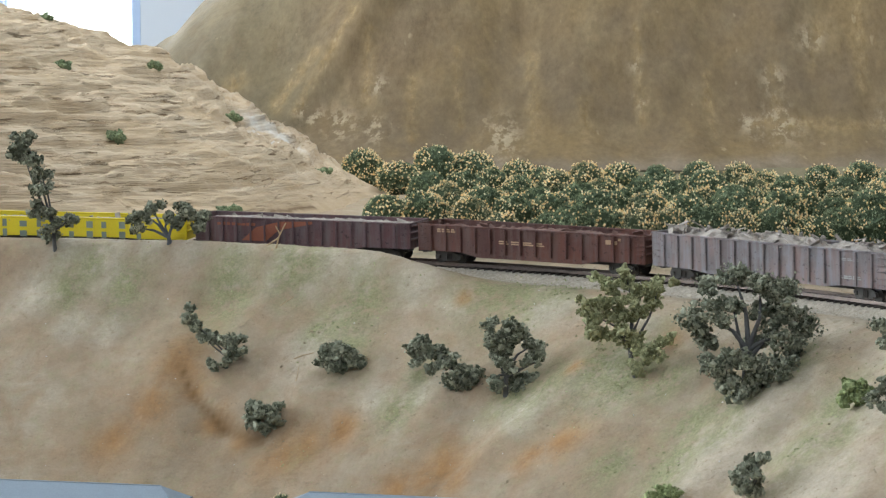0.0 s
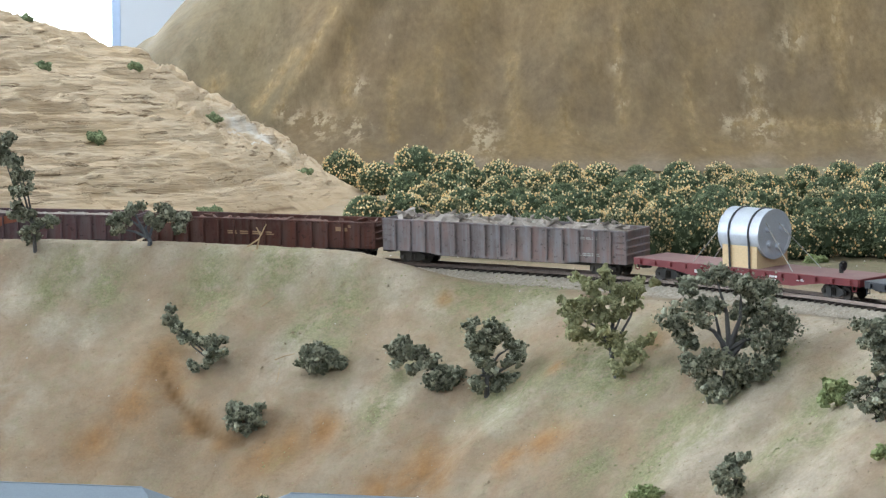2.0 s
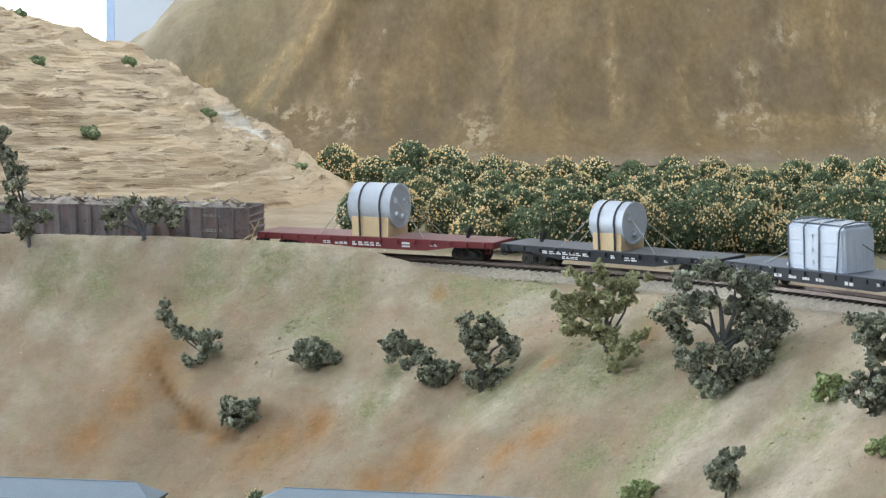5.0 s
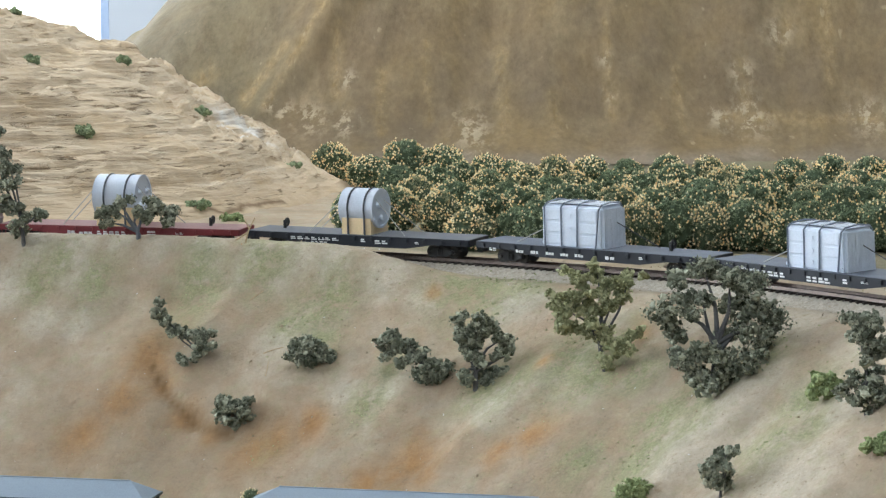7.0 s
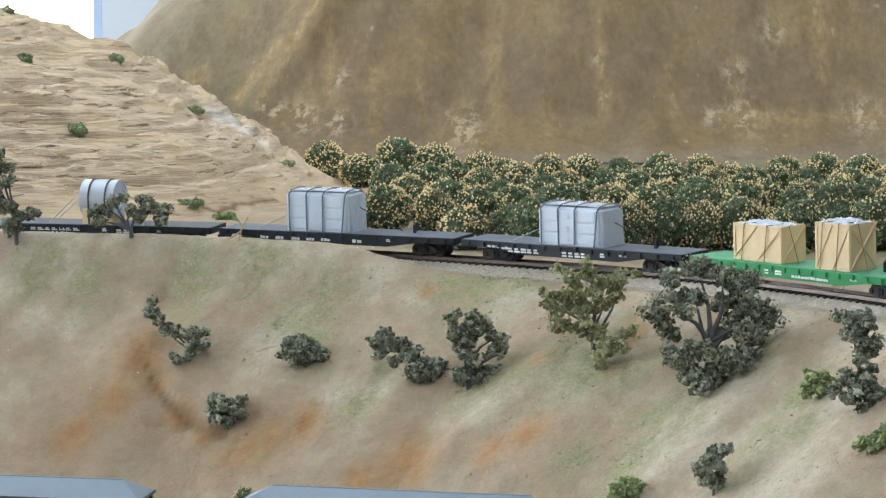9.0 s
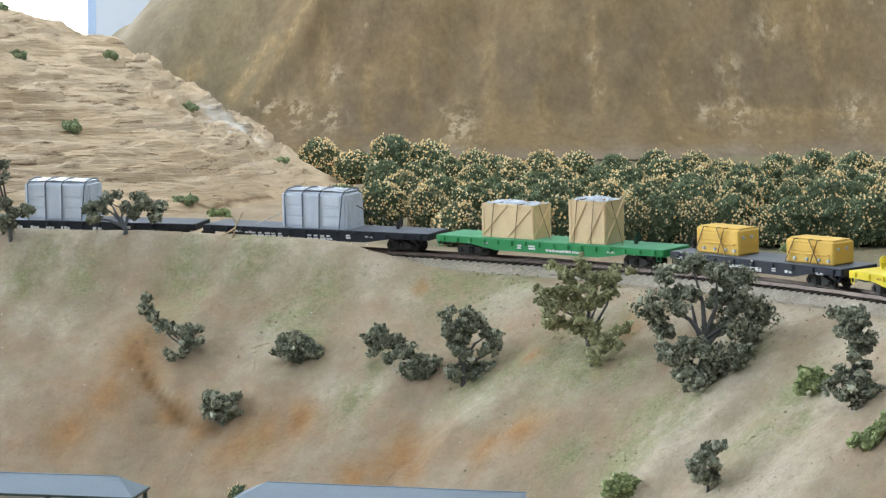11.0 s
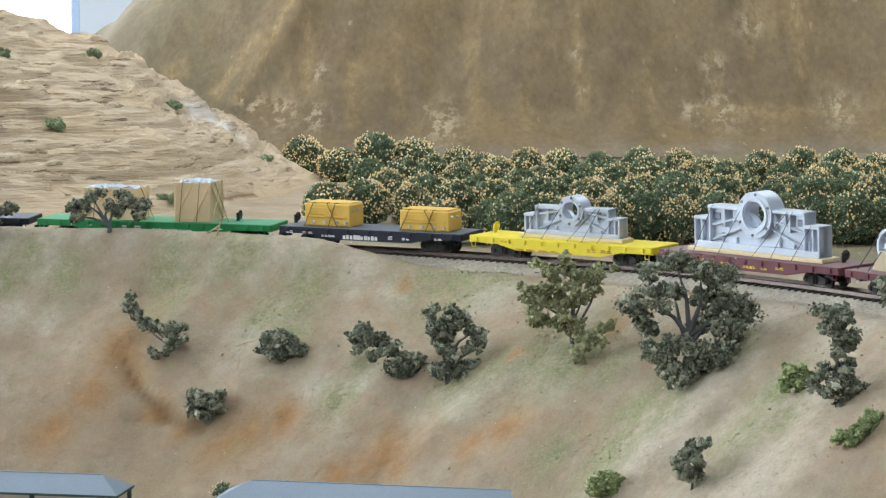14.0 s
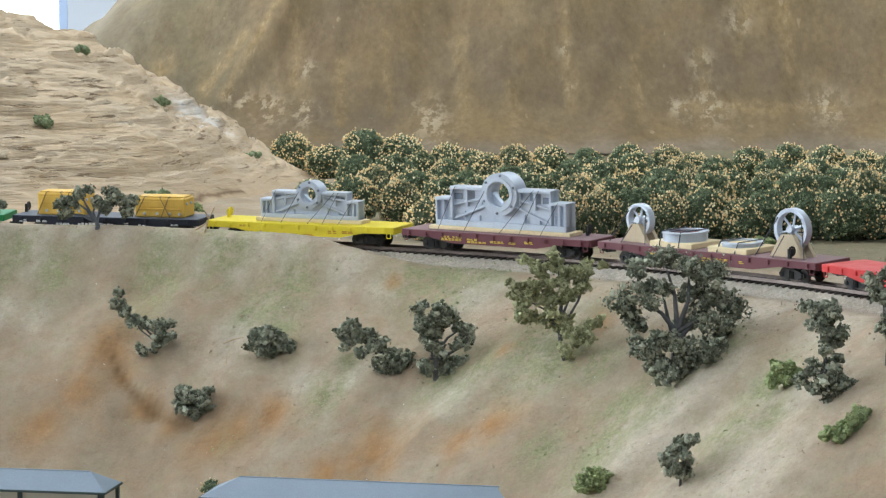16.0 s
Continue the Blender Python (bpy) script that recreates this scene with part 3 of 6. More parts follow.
tagged(new("ground_mountain", me), "smooth brown painted plaster mountain slope with ochre streaks", "mountain", kind="structure")

# layout table below the scenery
bm = bmesh.new()
box(bm, -3.0, 3.0, 0.95, 0.97, 0.55, RAIL + LOW + 0.004)
tagged(mesh_object("wall_fascia", bm, M_TRIM), "dark painted board along the layout's edge", "fascia", kind="structure")
bm = bmesh.new()
box(bm, -3.0, 3.0, 0.972, 4.6, 0.50, 0.545)
tagged(mesh_object("layout_base", bm, M_CRATE), "plain timber deck that carries the layout", "table", kind="structure")

# the room
X0, X1, Y0, Y1, ZT = -3.9, 4.0, -2.5, 6.2, 2.8


def wall_with_openings(name, along, at, thick, lo, hi, openings):
    """A wall along x or y with rectangular openings (from, to, sill, head)."""
    bm = bmesh.new()

    def slab(a, b, z0, z1):
        if b - a > 1e-4 and z1 - z0 > 1e-4:
            if along == "x":
                box(bm, a, b, at, at + thick, z0, z1)
            else:
                box(bm, at, at + thick, a, b, z0, z1)
    cur = lo
    for a, b, z0, z1 in openings:
        slab(cur, a, 0, ZT)
        slab(a, b, 0, z0)
        slab(a, b, z1, ZT)
        cur = b
    slab(cur, hi, 0, ZT)
    return tagged(mesh_object(name, bm, M_WALL), "pale blue-grey painted room wall", "wall", kind="structure")


def window(name, along, at, a, b, z0, z1, bars):
    w = tagged(new(name), "bright window with blue-grey painted frame", "window", kind="structure")
    t = 0.026

    def piece(pname, mat, p0, p1, q0, q1, d0, d1):
        bm = bmesh.new()
        if along == "x":
            box(bm, p0, p1, at + d0, at + d1, q0, q1, 0.004)
        else:
            box(bm, at + d0, at + d1, p0, p1, q0, q1, 0.004)
        return part(pname, bm, mat, w)
    piece("window_frame", M_FRAME, a, b, z0, z0 + t, 0.02, 0.09)
    piece("window_frame", M_FRAME, a, b, z1 - t, z1, 0.02, 0.09)
    edges = [a + (b - a) * i / bars for i in range(bars + 1)]
    for i, e in enumerate(edges):
        p0 = e if i == 0 else e - t if i == bars else e - t / 2
        piece("window_frame", M_FRAME, p0, p0 + t, z0 + t, z1 - t, 0.02, 0.09)
    for e0, e1 in zip(edges, edges[1:]):
        piece("pane", M_GLOW, e0 + 0.02, e1 - 0.02, z0 + t, z1 - t, 0.050, 0.056)


wall_with_openings("wall_north", "x", Y1, 0.15, X0, X1, [(-2.62, -0.838, 0.95, 2.2)])
window("window_1", "x", Y1, -2.62, -0.838, 0.95, 2.2, 5)
wall_with_openings("wall_west", "y", X0 - 0.15, 0.15, Y0, Y1, [(1.5, 4.3, 1.15, 2.5)])
window("window_2", "y", X0 - 0.15, 1.5, 4.3, 1.15, 2.5, 4)
wall_with_openings("wall_east", "y", X1, 0.15, Y0, Y1, [])
wall_with_openings("wall_south", "x", Y0 - 0.15, 0.15, X0, X1, [])
bm = bmesh.new()
box(bm, X0 - 0.15, X1 + 0.15, Y0 - 0.15, Y1 + 0.15, -0.1, 0)
tagged(mesh_object("floor", bm, M_FLOOR), "grey tiled room floor", "floor", kind="structure")
bm = bmesh.new()
box(bm, X0 - 0.15, X1 + 0.15, Y0 - 0.15, Y1 + 0.15, ZT, ZT + 0.1)
tagged(mesh_object("ceiling", bm, M_CEIL), "white ceiling", "ceiling", kind="structure")
# housings for all the lamps, also for the made-up pair at the back
for fx, fy in FIXTURES:
    fix = thing("ceiling_light", "long white fluorescent ceiling light, assumed and unseen", "ceiling light", "ceiling lights", pose(fx, fy, ZT))
    part("frame", box(bmesh.new(), -0.63, 0.63, -0.14, 0.14, -0.06, 0, 0.008), M_CEIL, fix)
    part("diffuser", box(bmesh.new(), -0.6, 0.6, -0.11, 0.11, -0.07, -0.0605), M_TUBE, fix)

# ---------------------------------------------------------------- the track


def track_parts():
    t = tagged(new("track"), "dark rails on brown ties in pale ballast", "track", kind="structure")
    for off in (-0.0083, 0.0083):
        bm = bmesh.new()
        prev = None
        for s in np.arange(-2.85, 2.95, 0.012):
            row = []
            for du, z in ((-0.0004, 0.0), (0.0004, 0.0), (0.0011, -0.0026), (-0.0011, -0.0026)):
                row.append(bm.verts.new(on_track(s, off + du, TRACK + z - off * 0.0437)[0]))
            if prev:
                for k in range(4):
                    bm.faces.new((prev[k], prev[(k + 1) % 4], row[(k + 1) % 4], row[k]))
            prev = row
        bmesh.ops.recalc_face_normals(bm, faces=bm.faces[:])
        part("rail", bm, M_RAIL, t)
    bm = bmesh.new()
    box(bm, -0.0014, 0.0014, -0.0150, 0.0150, -0.0060, -0.0026, 0.0003)
    first = None
    rest = bmesh.new()
    for k, s in enumerate(np.arange(-2.85, 2.95, 0.0074)):
        p, a = on_track(s)
        m = Matrix.Translation(p + Vector((0, 0, TRACK))) @ Matrix.Rotation(a + random.uniform(-0.03, 0.03), 4, "Z") @ Matrix.Rotation(radians(BANK), 4, "X")
        if 0.0 < s < 0.62:
            if first is None:
                first = part("tie", bm, M_TIE, t)
                first.matrix_basis = m
            else:
                again(first, t, m)
        else:
            r = bmesh.ops.create_cube(rest, size=1.0, matrix=m @ Matrix.Translation((0, 0, -0.0043)) @ Matrix.Diagonal((0.0028, 0.030, 0.0034, 1)))
    part("tie_row", rest, M_TIE, t)["kind"] = "stuff"
    return t


track_parts()

# ---------------------------------------------------------------- plants


def chips(rs, centres, radii, count, size, flat=0.75):
    """Little crumbs of foam in ragged balls: triangles in pairs, set at all angles near the balls' skins."""
    n = len(centres)
    vol = np.array(radii) ** 2
    pick = rs.choice(n, count, p=vol / vol.sum())
    d = rs.normal(size=(count, 3))
    d /= np.linalg.norm(d, axis=1)[:, None]
    rad = np.array(radii)[pick] * (0.45 + 0.60 * rs.rand(count) ** 0.45 + 0.35 * (rs.rand(count) > 0.9))
    lump = 1 + 0.28 * np.sin(d[:, 0] * 7 + pick) * np.sin(d[:, 1] * 6 + 2 * pick) * np.sin(d[:, 2] * 8)
    c = np.array(centres)[pick] + d * (rad * lump)[:, None] * np.array([1, 1, flat])
    a = rs.normal(size=(count, 3))
    a /= np.linalg.norm(a, axis=1)[:, None]
    b = np.cross(a, rs.normal(size=(count, 3)))
    b /= np.linalg.norm(b, axis=1)[:, None]
    h = np.cross(a, b)
    sz = size * (0.6 + 0.9 * rs.rand(count))[:, None]
    v = np.stack([c + a * sz, c + b * sz * 0.8, c - a * sz * 0.9, c - b * sz + h * sz * 0.6], 1).reshape(-1, 3)
    i = np.arange(count)[:, None] * 4
    return v, np.concatenate([i + [0, 1, 2], i + [0, 2, 3], i + [0, 3, 1], i + [1, 3, 2]], 0)


def from_arrays(name, v, faces, material, parent, label=""):
    me = bpy.data.meshes.new(name)
    me.from_pydata(v.tolist(), [], faces.tolist())
    me.materials.append(material)
    ob = new(name, me)
    ob.parent = parent
    return tagged(ob, label)


def limbs(bm, rs, base, tips, r0, fork):
    """A trunk that bends and forks into tapering limbs towards the tips."""
    for tip in sorted(tips, key=lambda p: -p[2])[::2][:6]:
        tip = Vector(tip)
        start = Vector(base).lerp(Vector(fork), 0.6 + 0.4 * rs.rand())
        mid = start.lerp(tip, 0.5) + Vector((rs.uniform(-1, 1), rs.uniform(-1, 1), rs.uniform(-0.5, 1))) * r0 * 1.6
        rod(bm, start, mid, r0 * 0.66, r0 * 0.45, 7)
        rod(bm, mid, tip, r0 * 0.45, r0 * 0.14, 7)
    k = Vector(base).lerp(Vector(fork), 0.5) + Vector((rs.uniform(-1, 1), rs.uniform(-1, 1), 0)) * r0 * 0.8
    rod(bm, base, k, r0 * 1.15, r0 * 0.9, 7)
    rod(bm, k, fork, r0 * 0.9, r0 * 0.7, 7)
    return bm


def ground_z(x, y):
    return RAIL + float(ground_height(np.array([x]), np.array([y]))[0])


def foam(rs, centres, radii, lumps):
    """Ragged flakes of foam crowded round each centre: uneven lumps, turned at random and a little flattened."""
    bm = bmesh.new()
    bmesh.ops.create_icosphere(bm, subdivisions=2, radius=1.0)
    u = np.array([q.co[:] for q in bm.verts])
    tri = np.array([[q.index for q in g.verts] for g in bm.faces])
    bm.free()
    vs, fs, k = [], [], 0
    for c, r in zip(centres, radii):
        for _ in range(lumps):
            o = rs.normal(size=3)
            o *= rs.uniform(0.25, 1.05) * r / np.linalg.norm(o)
            q, _r = np.linalg.qr(rs.normal(size=(3, 3)))
            size = 0.0028 * rs.uniform(0.55, 1.35)
            ph = rs.uniform(0, 6, 3)
            w = 0.80 + 0.30 * np.sin(u[:, 0] * 4 + ph[0]) * np.sin(u[:, 1] * 5 + ph[1]) + rs.uniform(-0.24, 0.24, len(u))
            shape = (u * w[:, None] * np.array([1.15, 0.85, 0.52]) * size) @ q
            vs.append(np.array(c) + o * np.array([1, 1, 0.85]) + shape)
            fs.append(tri + k * len(u))
            k += 1
    return np.concatenate(vs), np.concatenate(fs)


def plant(name, label, category, x, y, clumps, material, seed, dens=1.0, size=0.0019, trunk=0.0022, fork=None, z=None, group="", bark=None):
    """A model tree or bush: clumps are (right, up, back, radius) in millimetres from its foot."""
    rs = np.random.RandomState(seed)
    z = ground_z(x, y) if z is None else z
    t = thing(name, label, category, group, pose(x, y, z - 0.001))
    cs, rr, tips = [], [], []
    for dx, dz, dy, r in clumps:
        tips.append((dx / 1000, dy / 1000, dz / 1000))
        for k in range(5):
            o = rs.normal(size=3) * r * 0.48
            cs.append(((dx + o[0]) / 1000, (dy + o[1]) / 1000, max(dz + o[2] * 0.75, r * 0.3) / 1000))
            rr.append(r * rs.uniform(0.46, 0.74) / 1000)
    area = sum(r * r for r in rr)
    size *= 0.82
    v, f = chips(rs, cs, rr, int(min(9000, 1.6 * dens * area / size ** 2)), size)
    fv, ff = foam(rs, cs, rr, 13)
    v, f = np.concatenate([v, fv]), np.concatenate([f, ff + len(v)])
    from_arrays("crown" if trunk else "foliage", v, f, material, t)
    if trunk:
        fk = fork or (0, 0, 0.4 * max(c[1] for c in clumps))
        part("trunk", limbs(bmesh.new(), rs, (0, 0, -0.003), tips, trunk, tuple(c / 1000 for c in fk)), bark or M_BARK, t)
    return t


OAK = "grey-green foam model oak with dark forked trunk on the bank"
plant("tree", OAK, "tree", 0.1956, 1.8480, [(-28, 62, 0, 14), (-22, 84, 6, 13), (-6, 88, 10, 13), (12, 82, 5, 14), (28, 78, 8, 14), (40, 60, 0, 15), (30, 42, -4, 13), (-32, 50, 4, 11), (-22, 24, -6, 14), (-10, 30, -12, 12), (8, 12, -10, 15), (20, 26, -10, 13), (-2, 8, -8, 10), (39, 45, 6, 11), (-8, 68, 8, 10), (16, 64, 8, 11), (30, 58, 8, 12), (4, 28, 2, 12), (-26, 40, 4, 10), (14, 42, 8, 9), (24, 10, -8, 13), (-14, 16, -8, 11)], M_OAK, 1, 1.0, 0.0012, 0.0034, (4, 2, 44))
plant("tree", "olive-green open foam model tree leaning on the bank", "tree", 0.1214, 1.9380, [(-38, 58, 0, 10), (-30, 46, 4, 12), (-24, 72, 4, 9), (-8, 80, 6, 9), (8, 66, 6, 10), (18, 72, 3, 8), (-16, 36, 0, 11), (-4, 26, -4, 10), (10, 18, -6, 9), (-2, 8, -8, 7), (22, 30, 0, 5), (-34, 34, 0, 7), (4, 50, 0, 8), (-20, 58, 2, 9), (-2, 62, 3, 8), (-14, 50, 4, 8), (14, 56, 4, 8)], M_OLIVE, 2, 0.8, 0.0012, 0.0020, (-6, 0, 30))
plant("tree", "dark grey-green foam model shrub tree on the bank", "tree", 0.0209, 2.0020, [(-4, 56, 2, 11), (10, 52, 4, 10), (-10, 44, 0, 9), (20, 40, 3, 8), (28, 30, 0, 9), (-2, 30, 0, 9), (10, 8, -4, 10), (22, 14, 0, 8), (-6, 10, -4, 8), (4, 42, 3, 9), (-6, 34, 1, 8), (2, 20, 0, 7)], M_OAK, 3, 1.0, 0.0012, 0.0022, (0, 0, 22))
plant("bush", "dark grey-green low foam bush on the bank", "bush", -0.0179, 2.0260, [(-34, 34, 4, 9), (-26, 26, 2, 8), (-14, 30, 3, 8), (-8, 22, 0, 8), (-4, 8, -2, 10), (12, 8, 0, 10), (2, 14, 3, 8), (-30, 38, 4, 6), (-20, 18, 0, 6), (6, 6, -3, 9)], M_OAK, 4, 1.0, 0.0012, 0.0014)
plant("bush", "dark grey-green straggling foam bush on the bank", "bush", -0.2172, 2.1320, [(-34, 44, 8, 8), (-28, 36, 6, 7), (-20, 28, 4, 7), (-10, 24, 2, 7), (0, 22, 0, 9), (4, 14, 0, 8), (-6, 4, -2, 6), (8, 24, 3, 6)], M_OAK, 5, 1.0, 0.0012, 0.0013)
plant("bush", "dark grey-green rounded foam bush on the bank", "bush", -0.1158, 2.0920, [(-12, 12, 0, 10), (0, 13, 2, 10), (10, 9, 0, 9), (-6, 16, 3, 8), (16, 5, 0, 6), (0, 6, -3, 9), (-8, 6, -2, 8)], M_OAK, 6, 1.2, 0.0012, 0)
plant("bush", "dark grey-green rounded foam bush on the bank", "bush", -0.1806, 2.0680, [(-10, 24, 0, 7), (4, 20, 0, 8), (-9, 14, 2, 8), (9, 13, 0, 7), (2, 6, -2, 8), (12, 22, 0, 4)], M_OAK, 7, 1.2, 0.0012, 0)
plant("bush", "grey-green upright foam bush low on the bank", "bush", 0.1873, 1.7180, [(4, 34, 0, 6), (-4, 26, 2, 7), (5, 22, 0, 7), (0, 10, -2, 8), (-5, 15, 0, 6)], M_OAK, 8, 1.2, 0.0012, 0.001)
plant("bush", "bright green low foam bush on the bank", "bush", 0.1310, 1.7780, [(-7, 9, 0, 8), (4, 10, 0, 9), (8, 6, 0, 7), (0, 6, -2, 8)], M_GREEN, 9, 1.2, 0.0012, 0)
plant("bush", "bright green low foam bush on the bank", "bush", 0.2628, 1.7500, [(-4, 16, 0, 7), (5, 13, 0, 7), (-6, 7, 0, 7), (4, 5, 0, 7)], M_GREEN, 10, 1.2, 0.0012, 0)
plant("tree", "grey-green tall ragged foam model tree on the bank", "tree", 0.2852, 1.7000, [(-6, 66, 2, 8), (4, 60, 0, 8), (-6, 52, 0, 9), (6, 46, 0, 8), (0, 40, 0, 7), (2, 14, -2, 11), (-9, 16, 0, 9), (12, 12, 0, 9), (6, 26, 0, 6)], M_OAK, 11, 1.0, 0.0012, 0.0018)
plant("tree", "grey-green foam model tree on the bank", "tree", 0.327, 1.70, [(-5, 62, 2, 9), (6, 60, 0, 9), (-4, 50, 0, 9), (6, 44, 0, 9), (0, 28, 0, 8), (6, 20, 0, 8)], M_OAK, 12, 1.0, 0.0012, 0.0018)
plant("bush", "bright green straggling foam bush on the bank", "bush", 0.2855, 1.6480, [(-6, 5, 0, 6), (2, 9, 0, 7), (10, 14, 2, 8), (16, 18, 2, 8)], M_GREEN, 13, 1.2, 0.0012, 0)
plant("tree", "grey-green tall slender foam model tree on the berm", "tree", -0.3887, 2.2820, [(-34, 96, 2, 9), (-26, 104, 0, 10), (-28, 88, 0, 9), (-16, 82, 0, 8), (-12, 70, 0, 10), (-10, 56, 0, 10), (-14, 44, 0, 9), (0, 26, 0, 8), (-6, 18, 0, 9), (14, 30, 0, 6), (-8, 34, 0, 7)], M_OAK, 14, 1.0, 0.0012, 0.0018, (-2, 0, 30))
plant("tree", "grey-green low spreading foam tree with bluish trunk on the berm", "tree", -0.2817, 2.2600, [(-32, 22, 0, 8), (-22, 26, 3, 9), (-14, 30, 0, 9), (-26, 14, 0, 7), (12, 30, 0, 10), (22, 26, 0, 10), (26, 16, 0, 8), (10, 20, 3, 8), (0, 24, 3, 6)], M_OAK, 15, 1.0, 0.0012, 0.0024, (-1, 0, 8), bark=plain("blue_grey_bark", (0.13, 0.14, 0.16), 0.8, scale=300))

# orchard of orange trees behind the track


def orange_tree(seed, fruits, leaf):
    """A round model tree: a lumpy mound, dark to paint the shade in the gaps, under a skin of foam crumbs, with beads
    scattered on it.
    """
    rs = np.random.RandomState(seed)
    t = thing("orange_tree", "rounded dark green foam orange tree dotted with small oranges", "tree", "orchard trees")
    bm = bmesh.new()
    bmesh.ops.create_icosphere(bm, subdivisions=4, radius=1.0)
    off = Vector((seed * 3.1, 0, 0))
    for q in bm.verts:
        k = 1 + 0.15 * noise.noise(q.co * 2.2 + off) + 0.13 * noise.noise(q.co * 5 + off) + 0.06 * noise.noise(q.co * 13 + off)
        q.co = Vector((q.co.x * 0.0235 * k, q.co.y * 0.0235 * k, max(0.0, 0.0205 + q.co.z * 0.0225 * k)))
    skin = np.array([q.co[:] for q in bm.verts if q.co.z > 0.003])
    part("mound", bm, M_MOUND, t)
    v, f = chips(rs, skin[rs.choice(len(skin), 420)].tolist(), [0.0022] * 420, 5200, 0.00075, 0.9)
    from_arrays("crown", v, f, leaf, t)
    wgt = np.array([0.12 + max(0.0, noise.noise(Vector(p) * 70 + off) + 0.15) for p in skin])
    c = skin[rs.choice(len(skin), fruits, p=wgt / wgt.sum())]
    mid = np.array([0, 0, 0.018])
    c = mid + (c - mid) * rs.uniform(1.03, 1.12, (fruits, 1)) + rs.normal(size=(fruits, 3)) * 0.0007
    o = np.array([(1, 0, 0), (-1, 0, 0), (0, 1, 0), (0, -1, 0), (0, 0, 1), (0, 0, -1)])
    tri = np.array([(0, 2, 4), (2, 1, 4), (1, 3, 4), (3, 0, 4), (2, 0, 5), (1, 2, 5), (3, 1, 5), (0, 3, 5)])
    v = (c[:, None, :] + o[None] * 0.00118 * rs.uniform(0.75, 1.2, (fruits, 1, 1))).reshape(-1, 3)
    f = (np.arange(fruits)[:, None, None] * 6 + tri[None]).reshape(-1, 3)
    from_arrays("fruit", v, f, M_FRUIT, t, "small orange beads")["kind"] = "stuff"
    part("trunk", rod(bmesh.new(), (0, 0, -0.004), (0, 0, 0.014), 0.0022, 0.0016, 7), M_BARK, t)
    return t


# the rows of the orchard: the row's place across the table, then the trees' places along it
ORCHARD = [
    (3.33, [-0.158, -0.061, -0.012]), (3.20, [-0.107]),
    (3.12, [0.016, 0.050, 0.079, 0.133, 0.176, 0.221, 0.270, 0.320, 0.357, 0.421, 0.477, 0.523, 0.568, 0.615]),
    (2.92, [-0.060, -0.018, 0.042, 0.090, 0.141, 0.190, 0.222, 0.262, 0.314, 0.360, 0.424, 0.470, 0.515, 0.560]),
    (2.72, [-0.036, 0.004, 0.062, 0.105, 0.152, 0.192, 0.241, 0.275, 0.303, 0.346, 0.392, 0.430, 0.470, 0.515]),
    (2.58, [-0.099, -0.058, -0.013, 0.032, 0.076, 0.117, 0.175, 0.214, 0.262, 0.312, 0.364, 0.398, 0.430, 0.468]),
    (2.38, [0.022, 0.064, 0.086, 0.116, 0.150, 0.180, 0.215, 0.247, 0.283, 0.314, 0.341, 0.378, 0.410, 0.442, 0.480]),
]


def orchard():
    rs = np.random.RandomState(77)
    kinds = [orange_tree(100 + k, n, leaf) for k, (n, leaf) in enumerate([(330, M_ORCHARD), (150, M_ORCHARD), (480, M_ORCHARDDRY), (220, M_ORCHARD), (420, M_ORCHARD), (300, M_ORCHARDDRY), (110, M_ORCHARD)])]
    used = set()
    for k, (y, row) in enumerate(ORCHARD):
        for x in row:
            px, py = x + rs.uniform(-0.003, 0.003), y + rs.uniform(-0.018, 0.018)
            i = (0, 4, 4)[rs.randint(3)] if y > 3.15 else rs.randint(7)
            sc = rs.uniform(0.90, 1.10) * (1.16 if y > 3.15 else 0.90 if y > 3.0 else 0.95)
            if y == 2.58 and x < -0.05:
                i, sc = (0 if x < -0.08 else 4), 1.0
            m = pose(px, py, ground_z(px, py) - 0.001, 0, 0, rs.uniform(0, 360))
            if i not in used:
                used.add(i)
                kinds[i].matrix_basis = m @ Matrix.Diagonal((sc, sc, sc * 1.12, 1))
            else:
                keep = kinds[i].scale.copy()
                kinds[i].scale = (sc, sc, sc * rs.uniform(1.02, 1.18) * (0.84 if y > 3.15 else 1.0))
                copy_thing(kinds[i], m)
                kinds[i].scale = keep


orchard()

# small shrubs on the hill and behind the track


def hill_z(x, y):
    return RAIL - 0.006 + float(hill_height(np.array([x]), np.array([y]))[0])


def low_bush(seed, w, h, x, y, on_hill, label):
    rs = np.random.RandomState(seed)
    clumps = [(rs.uniform(-w, w), rs.uniform(0.4, 0.9) * h, rs.uniform(-w, w) * 0.5, 0.55 * h + rs.uniform(0, 2)) for _ in range(6)]
    plant("bush", label, "bush", x, y, clumps, M_GREEN if not on_hill else M_SHRUB, seed, 1.0, 0.0016, 0, z=(hill_z(x, y) if on_hill else ground_z(x, y)) - 0.002)


M_SHRUB = foliage("dull_green_foam", (0.17, 0.215, 0.125), (0.42, 0.49, 0.29))
HILL_BUSH = "small dull green foam bush on the sandstone hill"
for k, (x, y, w, h) in enumerate([(-0.507, 3.036, 8, 8), (-0.412, 3.168, 6, 11), (-0.316, 3.170, 11, 8), (-0.419, 2.856, 11, 12), (-0.201, 3.126, 11, 9), (-0.279, 2.758, 10, 10), (-0.56, 3.235, 5, 8)]):
    low_bush(200 + k, w * 0.85, h * 0.66, x, y, True, HILL_BUSH)
